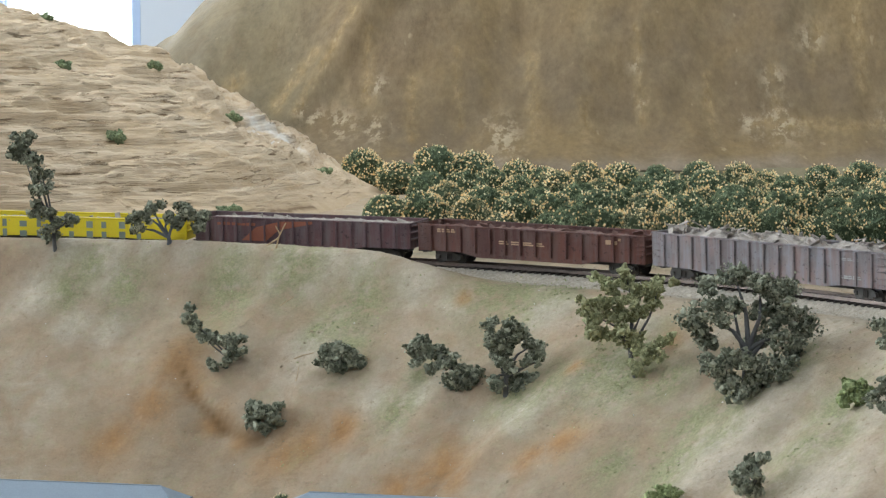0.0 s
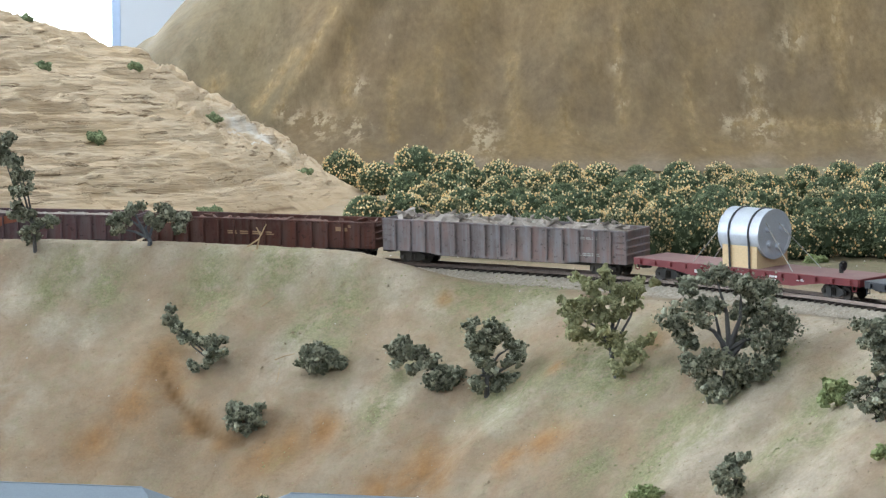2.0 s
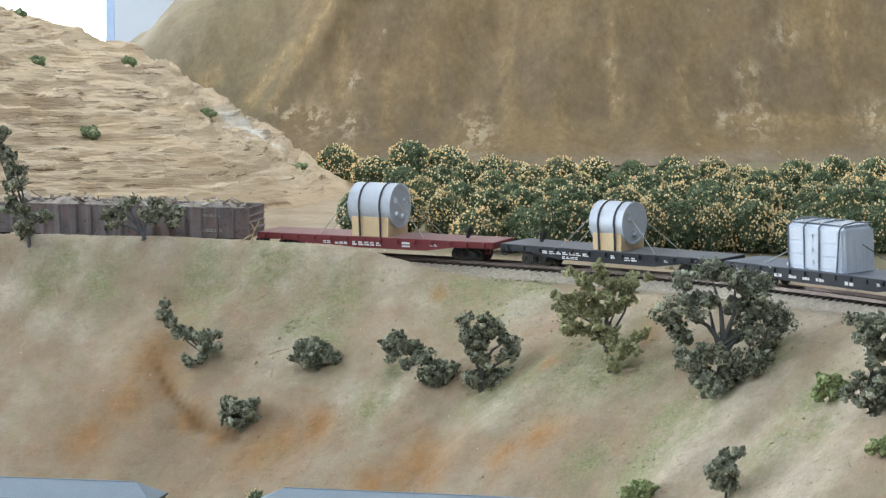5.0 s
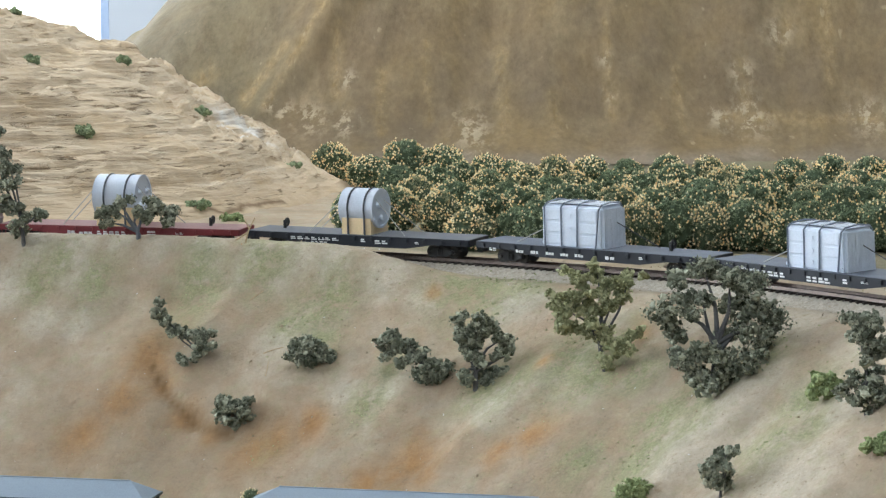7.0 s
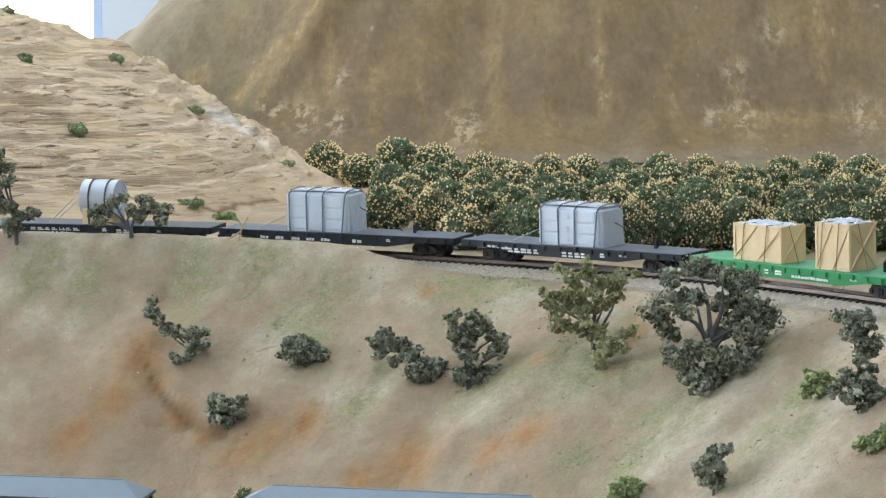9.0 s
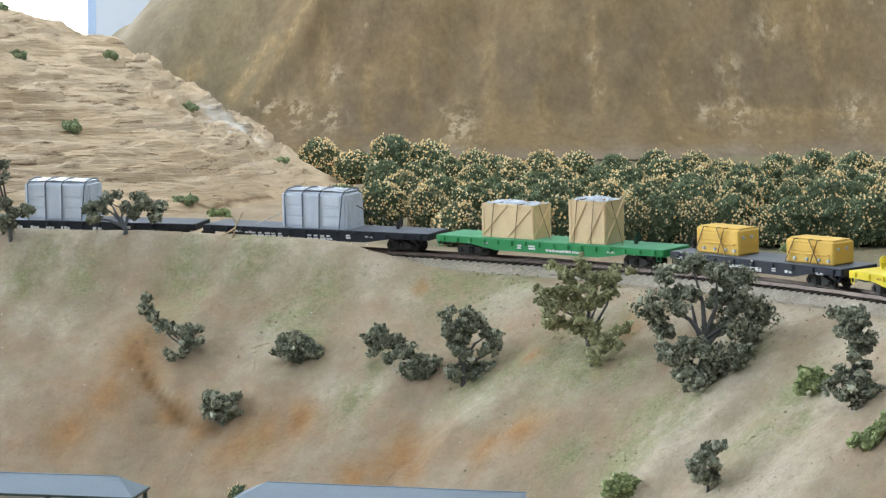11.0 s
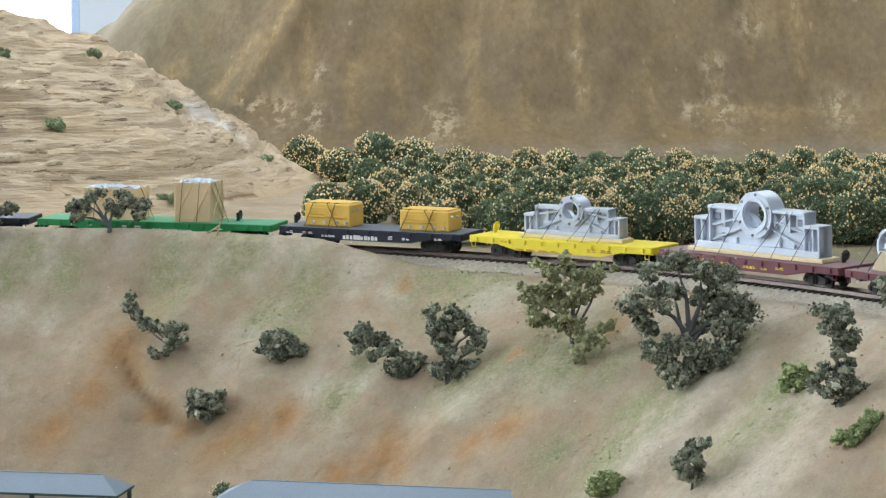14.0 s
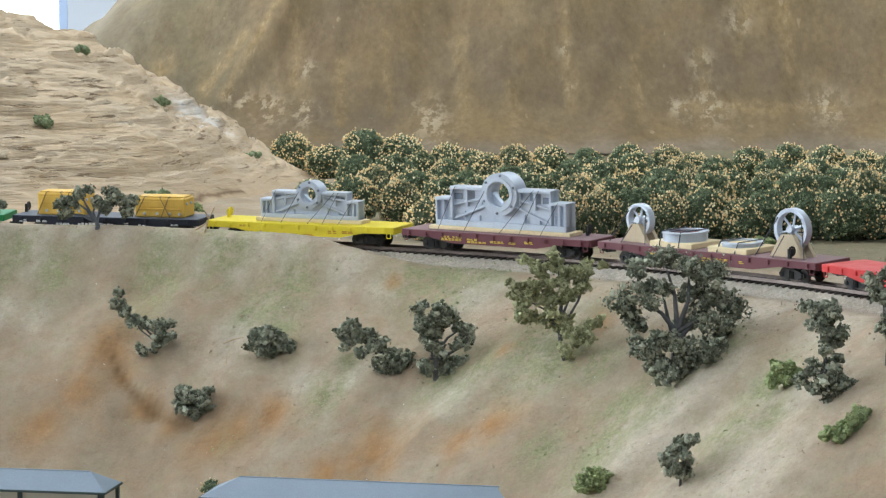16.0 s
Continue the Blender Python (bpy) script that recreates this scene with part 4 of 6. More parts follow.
for k, (x, y, w, h) in enumerate([(-0.235, 2.72, 12, 6), (0.236, 2.40, 9, 9), (0.288, 2.385, 7, 7), (0.020, 2.47, 6, 5), (0.33, 2.33, 8, 7)]):
    low_bush(220 + k, w, h, x, y, False, "small green foam bush on sand behind the track")

# dry twigs stuck in the bank
def twig(x, y, pts, r):
    t = thing("twig", "dry brown twig lying on the sandy bank", "twig", "dry twigs", pose(x, y, ground_z(x, y)))
    bm = bmesh.new()
    for chain in pts:
        for i, (a, b) in enumerate(zip(chain, chain[1:])):
            rod(bm, tuple(v / 1000 for v in a), tuple(v / 1000 for v in b), r * (1 - 0.2 * i), r * (0.8 - 0.2 * i), 6)
    part("stem", bm, M_TWIG, t)


twig(-0.182, 2.222, [[(0, 0, -2), (3, 0, 10), (9, 0, 22)], [(4, 0, 12), (0, 2, 19)], [(3, 0, 9), (-8, -2, 2)]], 0.0008)
twig(-0.168, 2.176, [[(-6, -4, 0), (0, 0, 4), (5, 3, 7)]], 0.0005)
twig(-0.150, 2.112, [[(-8, 0, 2), (0, 1, 5), (9, 2, 7)]], 0.0005)
twig(-0.155, 2.095, [[(0, -3, 1), (1, 0, 5), (2, 4, 12)]], 0.0004)
twig(0.02, 2.03, [[(-4, -2, 1), (2, 1, 2), (6, 2, 1)]], 0.0004)


# loose cover on the bank: crumbs of turf, grit and white flecks
def ground_cover(name, label, count, size, material, seed, weight, flat=0.4):
    rs = np.random.RandomState(seed)
    x, y = rs.uniform(-0.46, 0.42, count * 5), rs.uniform(1.62, 2.5, count * 5)
    s, u = track_plan(x, y)
    ok = (rs.rand(len(x)) < weight(x, y)) & (np.abs(u) > 0.019)
    x, y = x[ok][:count], y[ok][:count]
    z = RAIL + ground_height(x, y)
    n = len(x)
    a = rs.normal(size=(n, 3)) * [1, 1, flat]
    b = rs.normal(size=(n, 3)) * [1, 1, flat]
    a /= np.linalg.norm(a, axis=1)[:, None]
    b /= np.linalg.norm(b, axis=1)[:, None]
    sz = (size * (0.5 + rs.rand(n)))[:, None]
    c = np.stack([x, y, z], -1)
    v = np.stack([c + a * sz, c + b * sz, c - a * sz * 0.8 + [0, 0, 0.2 * size], c + [0, 0, 1] * sz * 0.9], 1).reshape(-1, 3)
    i = np.arange(n)[:, None] * 4
    me = bpy.data.meshes.new(name)
    me.from_pydata(v.tolist(), [], np.concatenate([i + [0, 1, 3], i + [1, 2, 3], i + [2, 0, 3]], 0).tolist())
    me.materials.append(material)
    tagged(new(name, me), label, "ground cover", kind="stuff")


ground_cover("grass", "thin green flock grass on the bank", 10000, 0.0010, foliage("flock_green", (0.28, 0.30, 0.15), (0.46, 0.48, 0.27)), 301, lambda x, y: (blobs(x, y, TURF_AND_SHADE, 31) ** 1.3) * (fbm(x, y, 50, 91, 3) > 0.08) + 0.006)
ground_cover("grit", "fine brown and tan grit on the bank", 6000, 0.0007, foliage("brown_grit", (0.26, 0.20, 0.14), (0.52, 0.44, 0.34)), 302, lambda x, y: 0.25 + 0 * x)
ground_cover("flecks", "tiny white flecks on the bank", 130, 0.0008, foliage("white_flecks", (0.75, 0.75, 0.75), (0.9, 0.9, 0.9)), 303, lambda x, y: 0.25 + 0 * x)
ground_cover("clods", "small brown clods of soil on the bank", 450, 0.0015, foliage("soil_clod", (0.32, 0.25, 0.17), (0.47, 0.38, 0.28)), 305, lambda x, y: 0.08 + 0.5 * (fbm(x, y, 9, 95, 3) > 0.12), 0.3)
ground_cover("ballast", "pale grey ballast grains beside the rails", 3500, 0.0007, foliage("ballast_grain", (0.30, 0.26, 0.20), (0.56, 0.50, 0.41)), 304, lambda x, y: ballast_mask(x, y))


def rubble_place(x, y):
    s, u = track_plan(x, y)
    return 0.5 * smooth01((-u - 0.045) / 0.02) * smooth01((0.16 + u) / 0.05) * (x > 0.10) * (fbm(x, y, 14, 96, 3) > 0.0)


ground_cover("rubble", "pale sandy lumps and splinters beside the track", 260, 0.0030, foliage("pale_rubble", (0.36, 0.29, 0.21), (0.58, 0.50, 0.40)), 306, rubble_place, 0.35)
ground_cover("leaf_litter", "orange-brown leaf crumbs on the bank", 70, 0.0016, foliage("leaf_crumb", (0.42, 0.20, 0.08), (0.58, 0.34, 0.18)), 307, lambda x, y: 0.8 * blobs(x, y, [(0.086, 1.950, 0.018), (0.105, 1.955, 0.014), (0.062, 1.944, 0.012), (-0.19, 2.222, 0.012)], 97), 0.3)


# houses at the foot of the bank
def house(x, y, yaw, ln, dp, eave, rise, hip, label):
    """A low house with a hipped (hip > 0) or gabled roof; eave: height of its eaves over the street."""
    t = thing("house", label, "house", "houses below the bank", pose(x, y, RAIL + LOW, 0, 0, yaw))
    a, b = ln / 2, dp / 2
    w = 0.004
    for name, box_at in (("wall", (-a + w, a - w, -b + w, -b + w + 0.002)), ("wall", (-a + w, a - w, b - w - 0.002, b - w)), ("wall", (-a + w, -a + w + 0.002, -b + w + 0.0021, b - w - 0.0021)), ("wall", (a - w - 0.002, a - w, -b + w + 0.0021, b - w - 0.0021))):
        bm = bmesh.new()
        box(bm, *box_at, -0.004, eave - 0.0005)
        part(name, bm, M_HOUSE, t)
    bm = bmesh.new()
    e = [bm.verts.new(p) for p in ((-a, -b, eave), (a, -b, eave), (a, b, eave), (-a, b, eave))]
    r = [bm.verts.new(p) for p in ((-a + hip, 0, eave + rise), (a - hip, 0, eave + rise))]
    bm.faces.new((e[0], e[1], r[1], r[0]))
    bm.faces.new((e[2], e[3], r[0], r[1]))
    bm.faces.new((e[1], e[2], r[1]))
    bm.faces.new((e[3], e[0], r[0]))
    bm.faces.new((e[3], e[2], e[1], e[0]))
    roof = part("roof", bm, M_ROOF, t, "blue-grey painted roof")
    for x0, x1, y0, y1 in ((-a - 0.0006, a + 0.0006, -b - 0.0008, -b), (-a - 0.0006, a + 0.0006, b, b + 0.0008), (a, a + 0.0008, -b, b), (-a - 0.0008, -a, -b, b)):
        part("fascia_board", box(bmesh.new(), x0, x1, y0, y1, eave - 0.0016, eave + 0.0002), M_TRIM, roof)
    bm = bmesh.new()
    rod(bm, (-a + hip, 0, eave + rise), (a - hip, 0, eave + rise), 0.0006, seg=6)
    part("ridge_cap", bm, M_ROOF, roof)
    n = max(2, int(ln / 0.055))
    for i in range(n + 1):
        px = -a + 0.0045 + (ln - 0.009) * i / n
        part("post", box(bmesh.new(), px - 0.0016, px + 0.0016, -b + 0.0015, -b + 0.0038, -0.004, eave - 0.0017), M_TRIM, t, "dark green post")
    for py in (-b + 0.0026, b - 0.0026):
        part("post", box(bmesh.new(), a - 0.0038, a - 0.0012, py - 0.0014, py + 0.0014, -0.004, eave - 0.0017), M_TRIM, t, "dark green post")


EAVE = 0.22 - 0.372 - LOW
house(-0.3265, 1.9245, -10.4, 0.20, 0.044, EAVE, 0.0120, 0.018, "cream house with blue-grey hipped roof below the bank")
house(-0.0228, 1.863, -12.4, 0.267, 0.052, EAVE, 0.0120, 0.024, "long cream house with blue-grey hipped roof below the bank")
house(0.235, 1.825, -12.4, 0.16, 0.052, EAVE - 0.0015, 0.0140, 0.004, "cream house with blue-grey gabled roof below the bank")
for k, (x, y) in enumerate([(-0.193, 1.935), (-0.184, 1.945), (-0.158, 1.995)]):
    o = copy_thing(bpy.data.objects["orange_tree"], pose(x, y, ground_z(x, y) - (0.013, 0.013, 0.0185)[k], 0, 0, 70 * k))
    o.scale = (0.45, 0.45, 0.45)
    o["group"] = "orange bushes by the houses"

# ---------------------------------------------------------------- the train
# each car stands on the track at s = its middle at nine seconds; the whole train rolls to the left
DECK = 0.0185
W = 0.0390           # width of a car


def rolled(t):
    """How far along the track the train stands at t, against nine seconds."""
    v = (t - 9) / 8
    return -0.1295 * (t - 9) - 0.01776 * v ** 2 + 0.00326 * v ** 3 + 0.01289 * v ** 4


TRAIN = []           # (car, trucks with their places, middle, half the truck distance)
CARRIED = []         # (load, car's middle, half the truck distance, place on the car)


def car_pose(s, half):
    a, b = on_track(s - half)[0], on_track(s + half)[0]
    d = b - a
    return Matrix.Translation((a + b) / 2 + Vector((0, 0, TRACK))) @ Matrix.Rotation(math.atan2(d.y, d.x), 4, "Z") @ Matrix.Rotation(radians(BANK), 4, "X")


def truck(parent, x, material):
    t = new("truck")
    t.parent = parent
    t.matrix_basis = pose(x, 0, 0)
    first = None
    for y in (-0.0112, 0.0112):
        bm = bmesh.new()
        plate(bm, [(-0.0135, 0.0045), (-0.0135, 0.0072), (-0.0095, 0.0082), (-0.004, 0.0100), (0.004, 0.0100), (0.0095, 0.0082), (0.0135, 0.0072), (0.0135, 0.0045), (0.0095, 0.0042), (0.0055, 0.0020), (-0.0055, 0.0020), (-0.0095, 0.0042)], y - 0.0008, y + 0.0008)
        for bx in (-0.0105, 0.0105):
            box(bm, bx - 0.0017, bx + 0.0017, y - 0.0018, y + 0.0018, 0.0038, 0.0070, 0.0004)
        for bx in (-0.0018, 0, 0.0018):
            rod(bm, (bx, y - 0.0013 if y < 0 else y + 0.0013, 0.0030), (bx, y - 0.0013 if y < 0 else y + 0.0013, 0.0085), 0.0008, seg=6)
        part("side_frame", bm, material, t)
    part("bolster", box(bmesh.new(), -0.0025, 0.0025, -0.0115, 0.0115, 0.0055, 0.0125, 0.0005), material, t)
    wheels = []
    for wx in (-0.0105, 0.0105):
        if first is None:
            bm = bmesh.new()
            rod(bm, (0, -0.0105, 0), (0, 0.0105, 0), 0.0010, seg=8)
            for y in (-0.0083, 0.0083):
                k = 1 if y > 0 else -1
                rod(bm, (0, y - 0.0007, 0), (0, y + 0.0007, 0), 0.0053, seg=20)
                rod(bm, (0, y - k * 0.0013, 0), (0, y - k * 0.0007, 0), 0.0060, seg=20)
                for h in range(3):
                    a = h * 2.094
                    rod(bm, (0.003 * math.cos(a), y + k * 0.0007, 0.003 * math.sin(a)), (0.003 * math.cos(a), y + k * 0.0009, 0.003 * math.sin(a)), 0.0009, seg=6)
            first = part("wheelset", bm, M_STEEL, t, "dull steel wheels on an axle")
        else:
            first2 = again(first, t, Matrix())
            wheels.append((first2, wx))
            first2.matrix_basis = pose(wx, 0, 0.0053)
            continue
        first.matrix_basis = pose(wx, 0, 0.0053)
        wheels.append((first, wx))
    return t, x, wheels


def coupler(parent, x, k):
    bm = bmesh.new()
    box(bm, min(x, x + k * 0.006), max(x, x + k * 0.006), -0.0012, 0.0012, 0.0075, 0.0098, 0.0003)
    box(bm, min(x + k * 0.004, x + k * 0.0075), max(x + k * 0.004, x + k * 0.0075), -0.0022, 0.0018, 0.0070, 0.0104, 0.0005)
    part("coupler", bm, M_BLACK, parent, "black knuckle coupler")


def lettering(parent, groups, y, material):
    """Rows of small bars where a car is lettered: (x, z, length, height, bars)."""
    for x, z, ln, h, n in groups:
        bm = bmesh.new()
        step = ln / n
        rs = np.random.RandomState(int(abs(x) * 1e5) + n)
        for i in range(n):
            w = step * rs.uniform(0.66, 0.90)
            k = h * rs.uniform(0.7, 1.0) * (0.45 if ln / n > h * 1.6 else 0.8)
            box(bm, x + i * step, x + i * step + w, y - 0.0002, y + 0.0001, z, z + k)
            if ln / n > h * 1.6:
                box(bm, x + i * step, x + i * step + w * rs.uniform(0.6, 1.0), y - 0.0002, y + 0.0001, z + h * 0.58, z + h)
        part("lettering", bm, material, parent)


def brake_wheel(parent, x, y, material):
    t = part("brake_stand", box(bmesh.new(), x - 0.0012, x + 0.0012, y - 0.0012, y + 0.0012, DECK, DECK + 0.0075), material, parent)
    bm = bmesh.new()
    ring(bm, (x + 0.0022, y, DECK + 0.0058), (1, 0, 0), 0.0030, 0.0040, 0.0010, 20)
    rod(bm, (x + 0.0014, y, DECK + 0.0058), (x + 0.0028, y, DECK + 0.0058), 0.0022, seg=10)
    for k in range(5):
        a = k * 1.2566
        rod(bm, (x + 0.0022, y, DECK + 0.0058), (x + 0.0022, y + 0.0033 * math.cos(a), DECK + 0.0058 + 0.0033 * math.sin(a)), 0.0005, seg=5)
    part("brake_wheel", bm, material, t)


def flatcar(label, s0, s1, paint, deck_paint, letters=(), letter_mat=None, wheel_x=None, wheel_y=0.004, wheel_paint=None, truck_mat=None, pockets=12, belly=0.0100):
    """A flatcar with fishbelly sides between s0 and s1 on the track."""
    pitch, mid = s1 - s0, (s0 + s1) / 2
    L = pitch - 0.013
    car = thing("flatcar", label, "railway car", "cars of the train")
    h = L / 2
    part("deck", box(bmesh.new(), -h, h, -W / 2, W / 2, DECK - 0.0022, DECK, 0.0004), deck_paint, car)
    k = L / 0.19
    for y0, y1 in ((-W / 2 - 0.0008, -W / 2 + 0.0006), (W / 2 - 0.0006, W / 2 + 0.0008)):
        bm = bmesh.new()
        plate(bm, [(-h, DECK - 0.0003), (h, DECK - 0.0003), (h, DECK - 0.0056), (h - 0.030 * k, DECK - 0.0060), (h - 0.052 * k, DECK - belly), (-h + 0.052 * k, DECK - belly), (-h + 0.030 * k, DECK - 0.0060), (-h, DECK - 0.0056)], y0, y1)
        part("side_sill", bm, paint, car)
    for x in (-h, h):
        part("end_sill", box(bmesh.new(), x - 0.0010, x + 0.0010, -W / 2, W / 2, DECK - 0.0062, DECK - 0.0002, 0.0003), paint, car)
        coupler(car, x, 1 if x > 0 else -1)
    # a real sill, but widened to block light and darken the underside
    part("centre_sill", box(bmesh.new(), -h + 0.004, h - 0.004, -0.011, 0.011, 0.0112, DECK - 0.0023), M_BLACK, car)
    pocket = None
    for y in (-W / 2 - 0.0014, W / 2 + 0.0014):
        for i in range(pockets):
            x = -h + 0.008 + (L - 0.016) * i / (pockets - 1)
            if pocket is None:
                pocket = part("stake_pocket", box(bmesh.new(), -0.0012, 0.0012, -0.0007, 0.0007, DECK - 0.0048, DECK - 0.0012, 0.0003), paint, car)
                pocket.matrix_basis = pose(x, y, 0)
            else:
                again(pocket, car, pose(x, y, 0))
    for x in (-h + 0.004, h - 0.004):
        bm = bmesh.new()
        for dx in (-0.002, 0.002):
            rod(bm, (x + dx, -W / 2 - 0.0004, DECK - 0.0095), (x + dx, -W / 2 - 0.0004, DECK - 0.003), 0.0004, seg=5)
        rod(bm, (x - 0.002, -W / 2 - 0.0004, DECK - 0.0095), (x + 0.002, -W / 2 - 0.0004, DECK - 0.0095), 0.0004, seg=5)
        part("step", bm, paint, car)
    lettering(car, [(x, z + 0.0022, ln, hh, n) for x, z, ln, hh, n in letters], -W / 2 - 0.0009, letter_mat or M_WHITE)
    if wheel_x is not None:
        brake_wheel(car, wheel_x, wheel_y, wheel_paint or M_BLACK)
    half = h - 0.030
    trucks = [truck(car, x, truck_mat or M_BLACK) for x in (-half, half)]
    TRAIN.append((car, trucks, mid, half))
    return mid, half


def gondola(label, s0, s1, paint, inside, top=0.0385, ribs=13, belly=0.0045, letters=(), letter_mat=None, patch=None, truck_mat=None):
    """An open car with ribbed sides."""
    pitch, mid = s1 - s0, (s0 + s1) / 2
    L = pitch - 0.013
    h = L / 2
    car = thing("gondola_car", label, "railway car", "cars of the train")
    low = 0.0125
    part("floor", box(bmesh.new(), -h, h, -W / 2 + 0.0012, W / 2 - 0.0012, low, low + 0.0015), inside, car)
    rib = None
    for k in (-1, 1):
        y = k * W / 2
        bm = bmesh.new()
        plate(bm, [(-h, top), (h, top), (h, low - 0.001), (h - 0.045, low - 0.001), (h - 0.062, low - belly), (-h + 0.062, low - belly), (-h + 0.045, low - 0.001), (-h, low - 0.001)], y - 0.0005, y + 0.0005)
        side = part("side", bm, paint, car)
        part("top_rail", box(bmesh.new(), -h - 0.0003, h + 0.0003, y - 0.0010, y + 0.0010, top - 0.0010, top + 0.0006, 0.0003), paint, side)
        for i in range(ribs):
            x = -h + 0.014 + (L - 0.028) * i / (ribs - 1)
            if rib is None:
                rib = part("rib", box(bmesh.new(), -0.0009, 0.0009, -0.0008, 0.0008, low - 0.0005, top - 0.0011, 0.0003), paint, side)
                rib.matrix_basis = pose(x, y + k * 0.0012, 0)
            else:
                again(rib, side, pose(x, y + k * 0.0012, 0))
        for x in (-h + 0.005, h - 0.005):
            bm = bmesh.new()
            for z in np.linspace(low + 0.002, top - 0.004, 5):
                rod(bm, (x - 0.003, y + k * 0.0014, z), (x + 0.003, y + k * 0.0014, z), 0.0004, seg=5)
                for dx in (-0.003, 0.003):
                    rod(bm, (x + dx, y + k * 0.0004, z), (x + dx, y + k * 0.0015, z), 0.0004, seg=5)
            part("ladder", bm, paint, side)
    for x in (-h, h):
        k = 1 if x > 0 else -1
        end = part("end", box(bmesh.new(), x - 0.0006, x + 0.0006, -W / 2, W / 2, low - 0.001, top), paint, car)
        for z in (low + 0.006, low + 0.012, low + 0.018):
            part("end_rib", box(bmesh.new(), min(x + k * 0.0004, x + k * 0.0020), max(x + k * 0.0004, x + k * 0.0020), -W / 2 + 0.001, W / 2 - 0.001, z, z + 0.0022, 0.0006), paint, end)
        part("end_rail", box(bmesh.new(), min(x, x + k * 0.0014), max(x, x + k * 0.0014), -W / 2, W / 2, top - 0.001, top + 0.0006), paint, end)
        coupler(car, x, k)
    part("centre_sill", box(bmesh.new(), -h + 0.008, h - 0.008, -0.006, 0.006, 0.0070, low - 0.0002), M_BLACK, car)
    lettering(car, letters, -W / 2 - 0.0007, letter_mat or M_WHITE)
    half = h - 0.026
    trucks = [truck(car, x, truck_mat or M_TRUCKGREY) for x in (-half, half)]
    TRAIN.append((car, trucks, mid, half))
    return mid, half


def load(name, label, category, on, x, y=0.0, z=DECK, group=""):
    """A load that rides on a car; its parts are built round its own foot."""
    t = thing(name, label, category, group)
    CARRIED.append((t, on[0], on[1], pose(x, y, z)))
    return t


def strap(parent, pts, material, width=0.0016, name="strap"):
    """A thin band along points."""
    bm = bmesh.new()
    for a, b in zip(pts, pts[1:]):
        rod(bm, a, b, width / 2, seg=6)
    part(name, bm, material, parent)


def drum_load(on, x, dia, ln, rise, knobs):
    t = load("drum", "silver painted steel drum strapped on a pale wooden cradle", "drum", on, x, group="strapped drums")
    r = dia / 2
    zc = rise + r
    bm = bmesh.new()
    bmesh.ops.create_cone(bm, cap_ends=True, segments=56, radius1=r, radius2=r, depth=ln, matrix=Matrix.Translation((0, 0, zc)) @ Matrix.Rotation(math.pi / 2, 4, "Y"))
    bmesh.ops.bevel(bm, geom=[e for e in bm.edges if len(e.link_faces) == 2 and any(len(f.verts) > 8 for f in e.link_faces)], offset=0.0006, segments=2, affect="EDGES")
    body = part("shell", bm, M_SILVER, t)
    for xx in (-ln / 2, ln / 2):
        part("rim", ring(bmesh.new(), (xx, 0, zc), (1, 0, 0), r * 0.90, r * 1.012, 0.0012, 56), M_SILVER, t)
    for a, q in knobs:
        part("bolt_head", rod(bmesh.new(), (ln / 2, q * r * math.cos(a), zc + q * r * math.sin(a)), (ln / 2 + 0.0024, q * r * math.cos(a), zc + q * r * math.sin(a)), 0.0030, 0.0022, 14), M_SILVER, body)
    w = r * 0.92
    bm = bmesh.new()
    outline = [(-w, 0), (w, 0), (w, rise + r * 0.55)]
    for k in range(13):
        a = -0.45 - (math.pi - 0.9) * k / 12
        outline.append((1.01 * r * math.cos(a), zc + 1.01 * r * math.sin(a)))
    outline.append((-w, rise + r * 0.55))
    plate(bm, outline, -ln * 0.44, ln * 0.44)
    bmesh.ops.rotate(bm, verts=bm.verts[:], cent=(0, 0, 0), matrix=Matrix.Rotation(math.pi / 2, 3, "Z"))
    part("cradle", bm, M_CRATE, t, "pale wooden cradle")
    for xx in (-ln * 0.24, ln * 0.26):
        pts = [(xx, -w - 0.0006, 0)] + [(xx, 1.012 * r * math.cos(a), zc + 1.012 * r * math.sin(a)) for a in np.linspace(math.pi * 1.08, -0.08 * math.pi, 18)] + [(xx, w + 0.0006, 0)]
        strap(t, pts, M_STRAP, 0.0018)
    for k in (-1, 1):
        strap(t, [(k * ln * 0.5, -r * 0.5, zc + r * 0.5), (k * (ln * 0.5 + 0.032), -W * 0.40, 0.0004)], M_CORD, 0.0008, "cord")
        strap(t, [(k * ln * 0.5, r * 0.3, zc + r * 0.4), (k * (ln * 0.5 + 0.036), W * 0.35, 0.0004)], M_CORD, 0.0008, "cord")


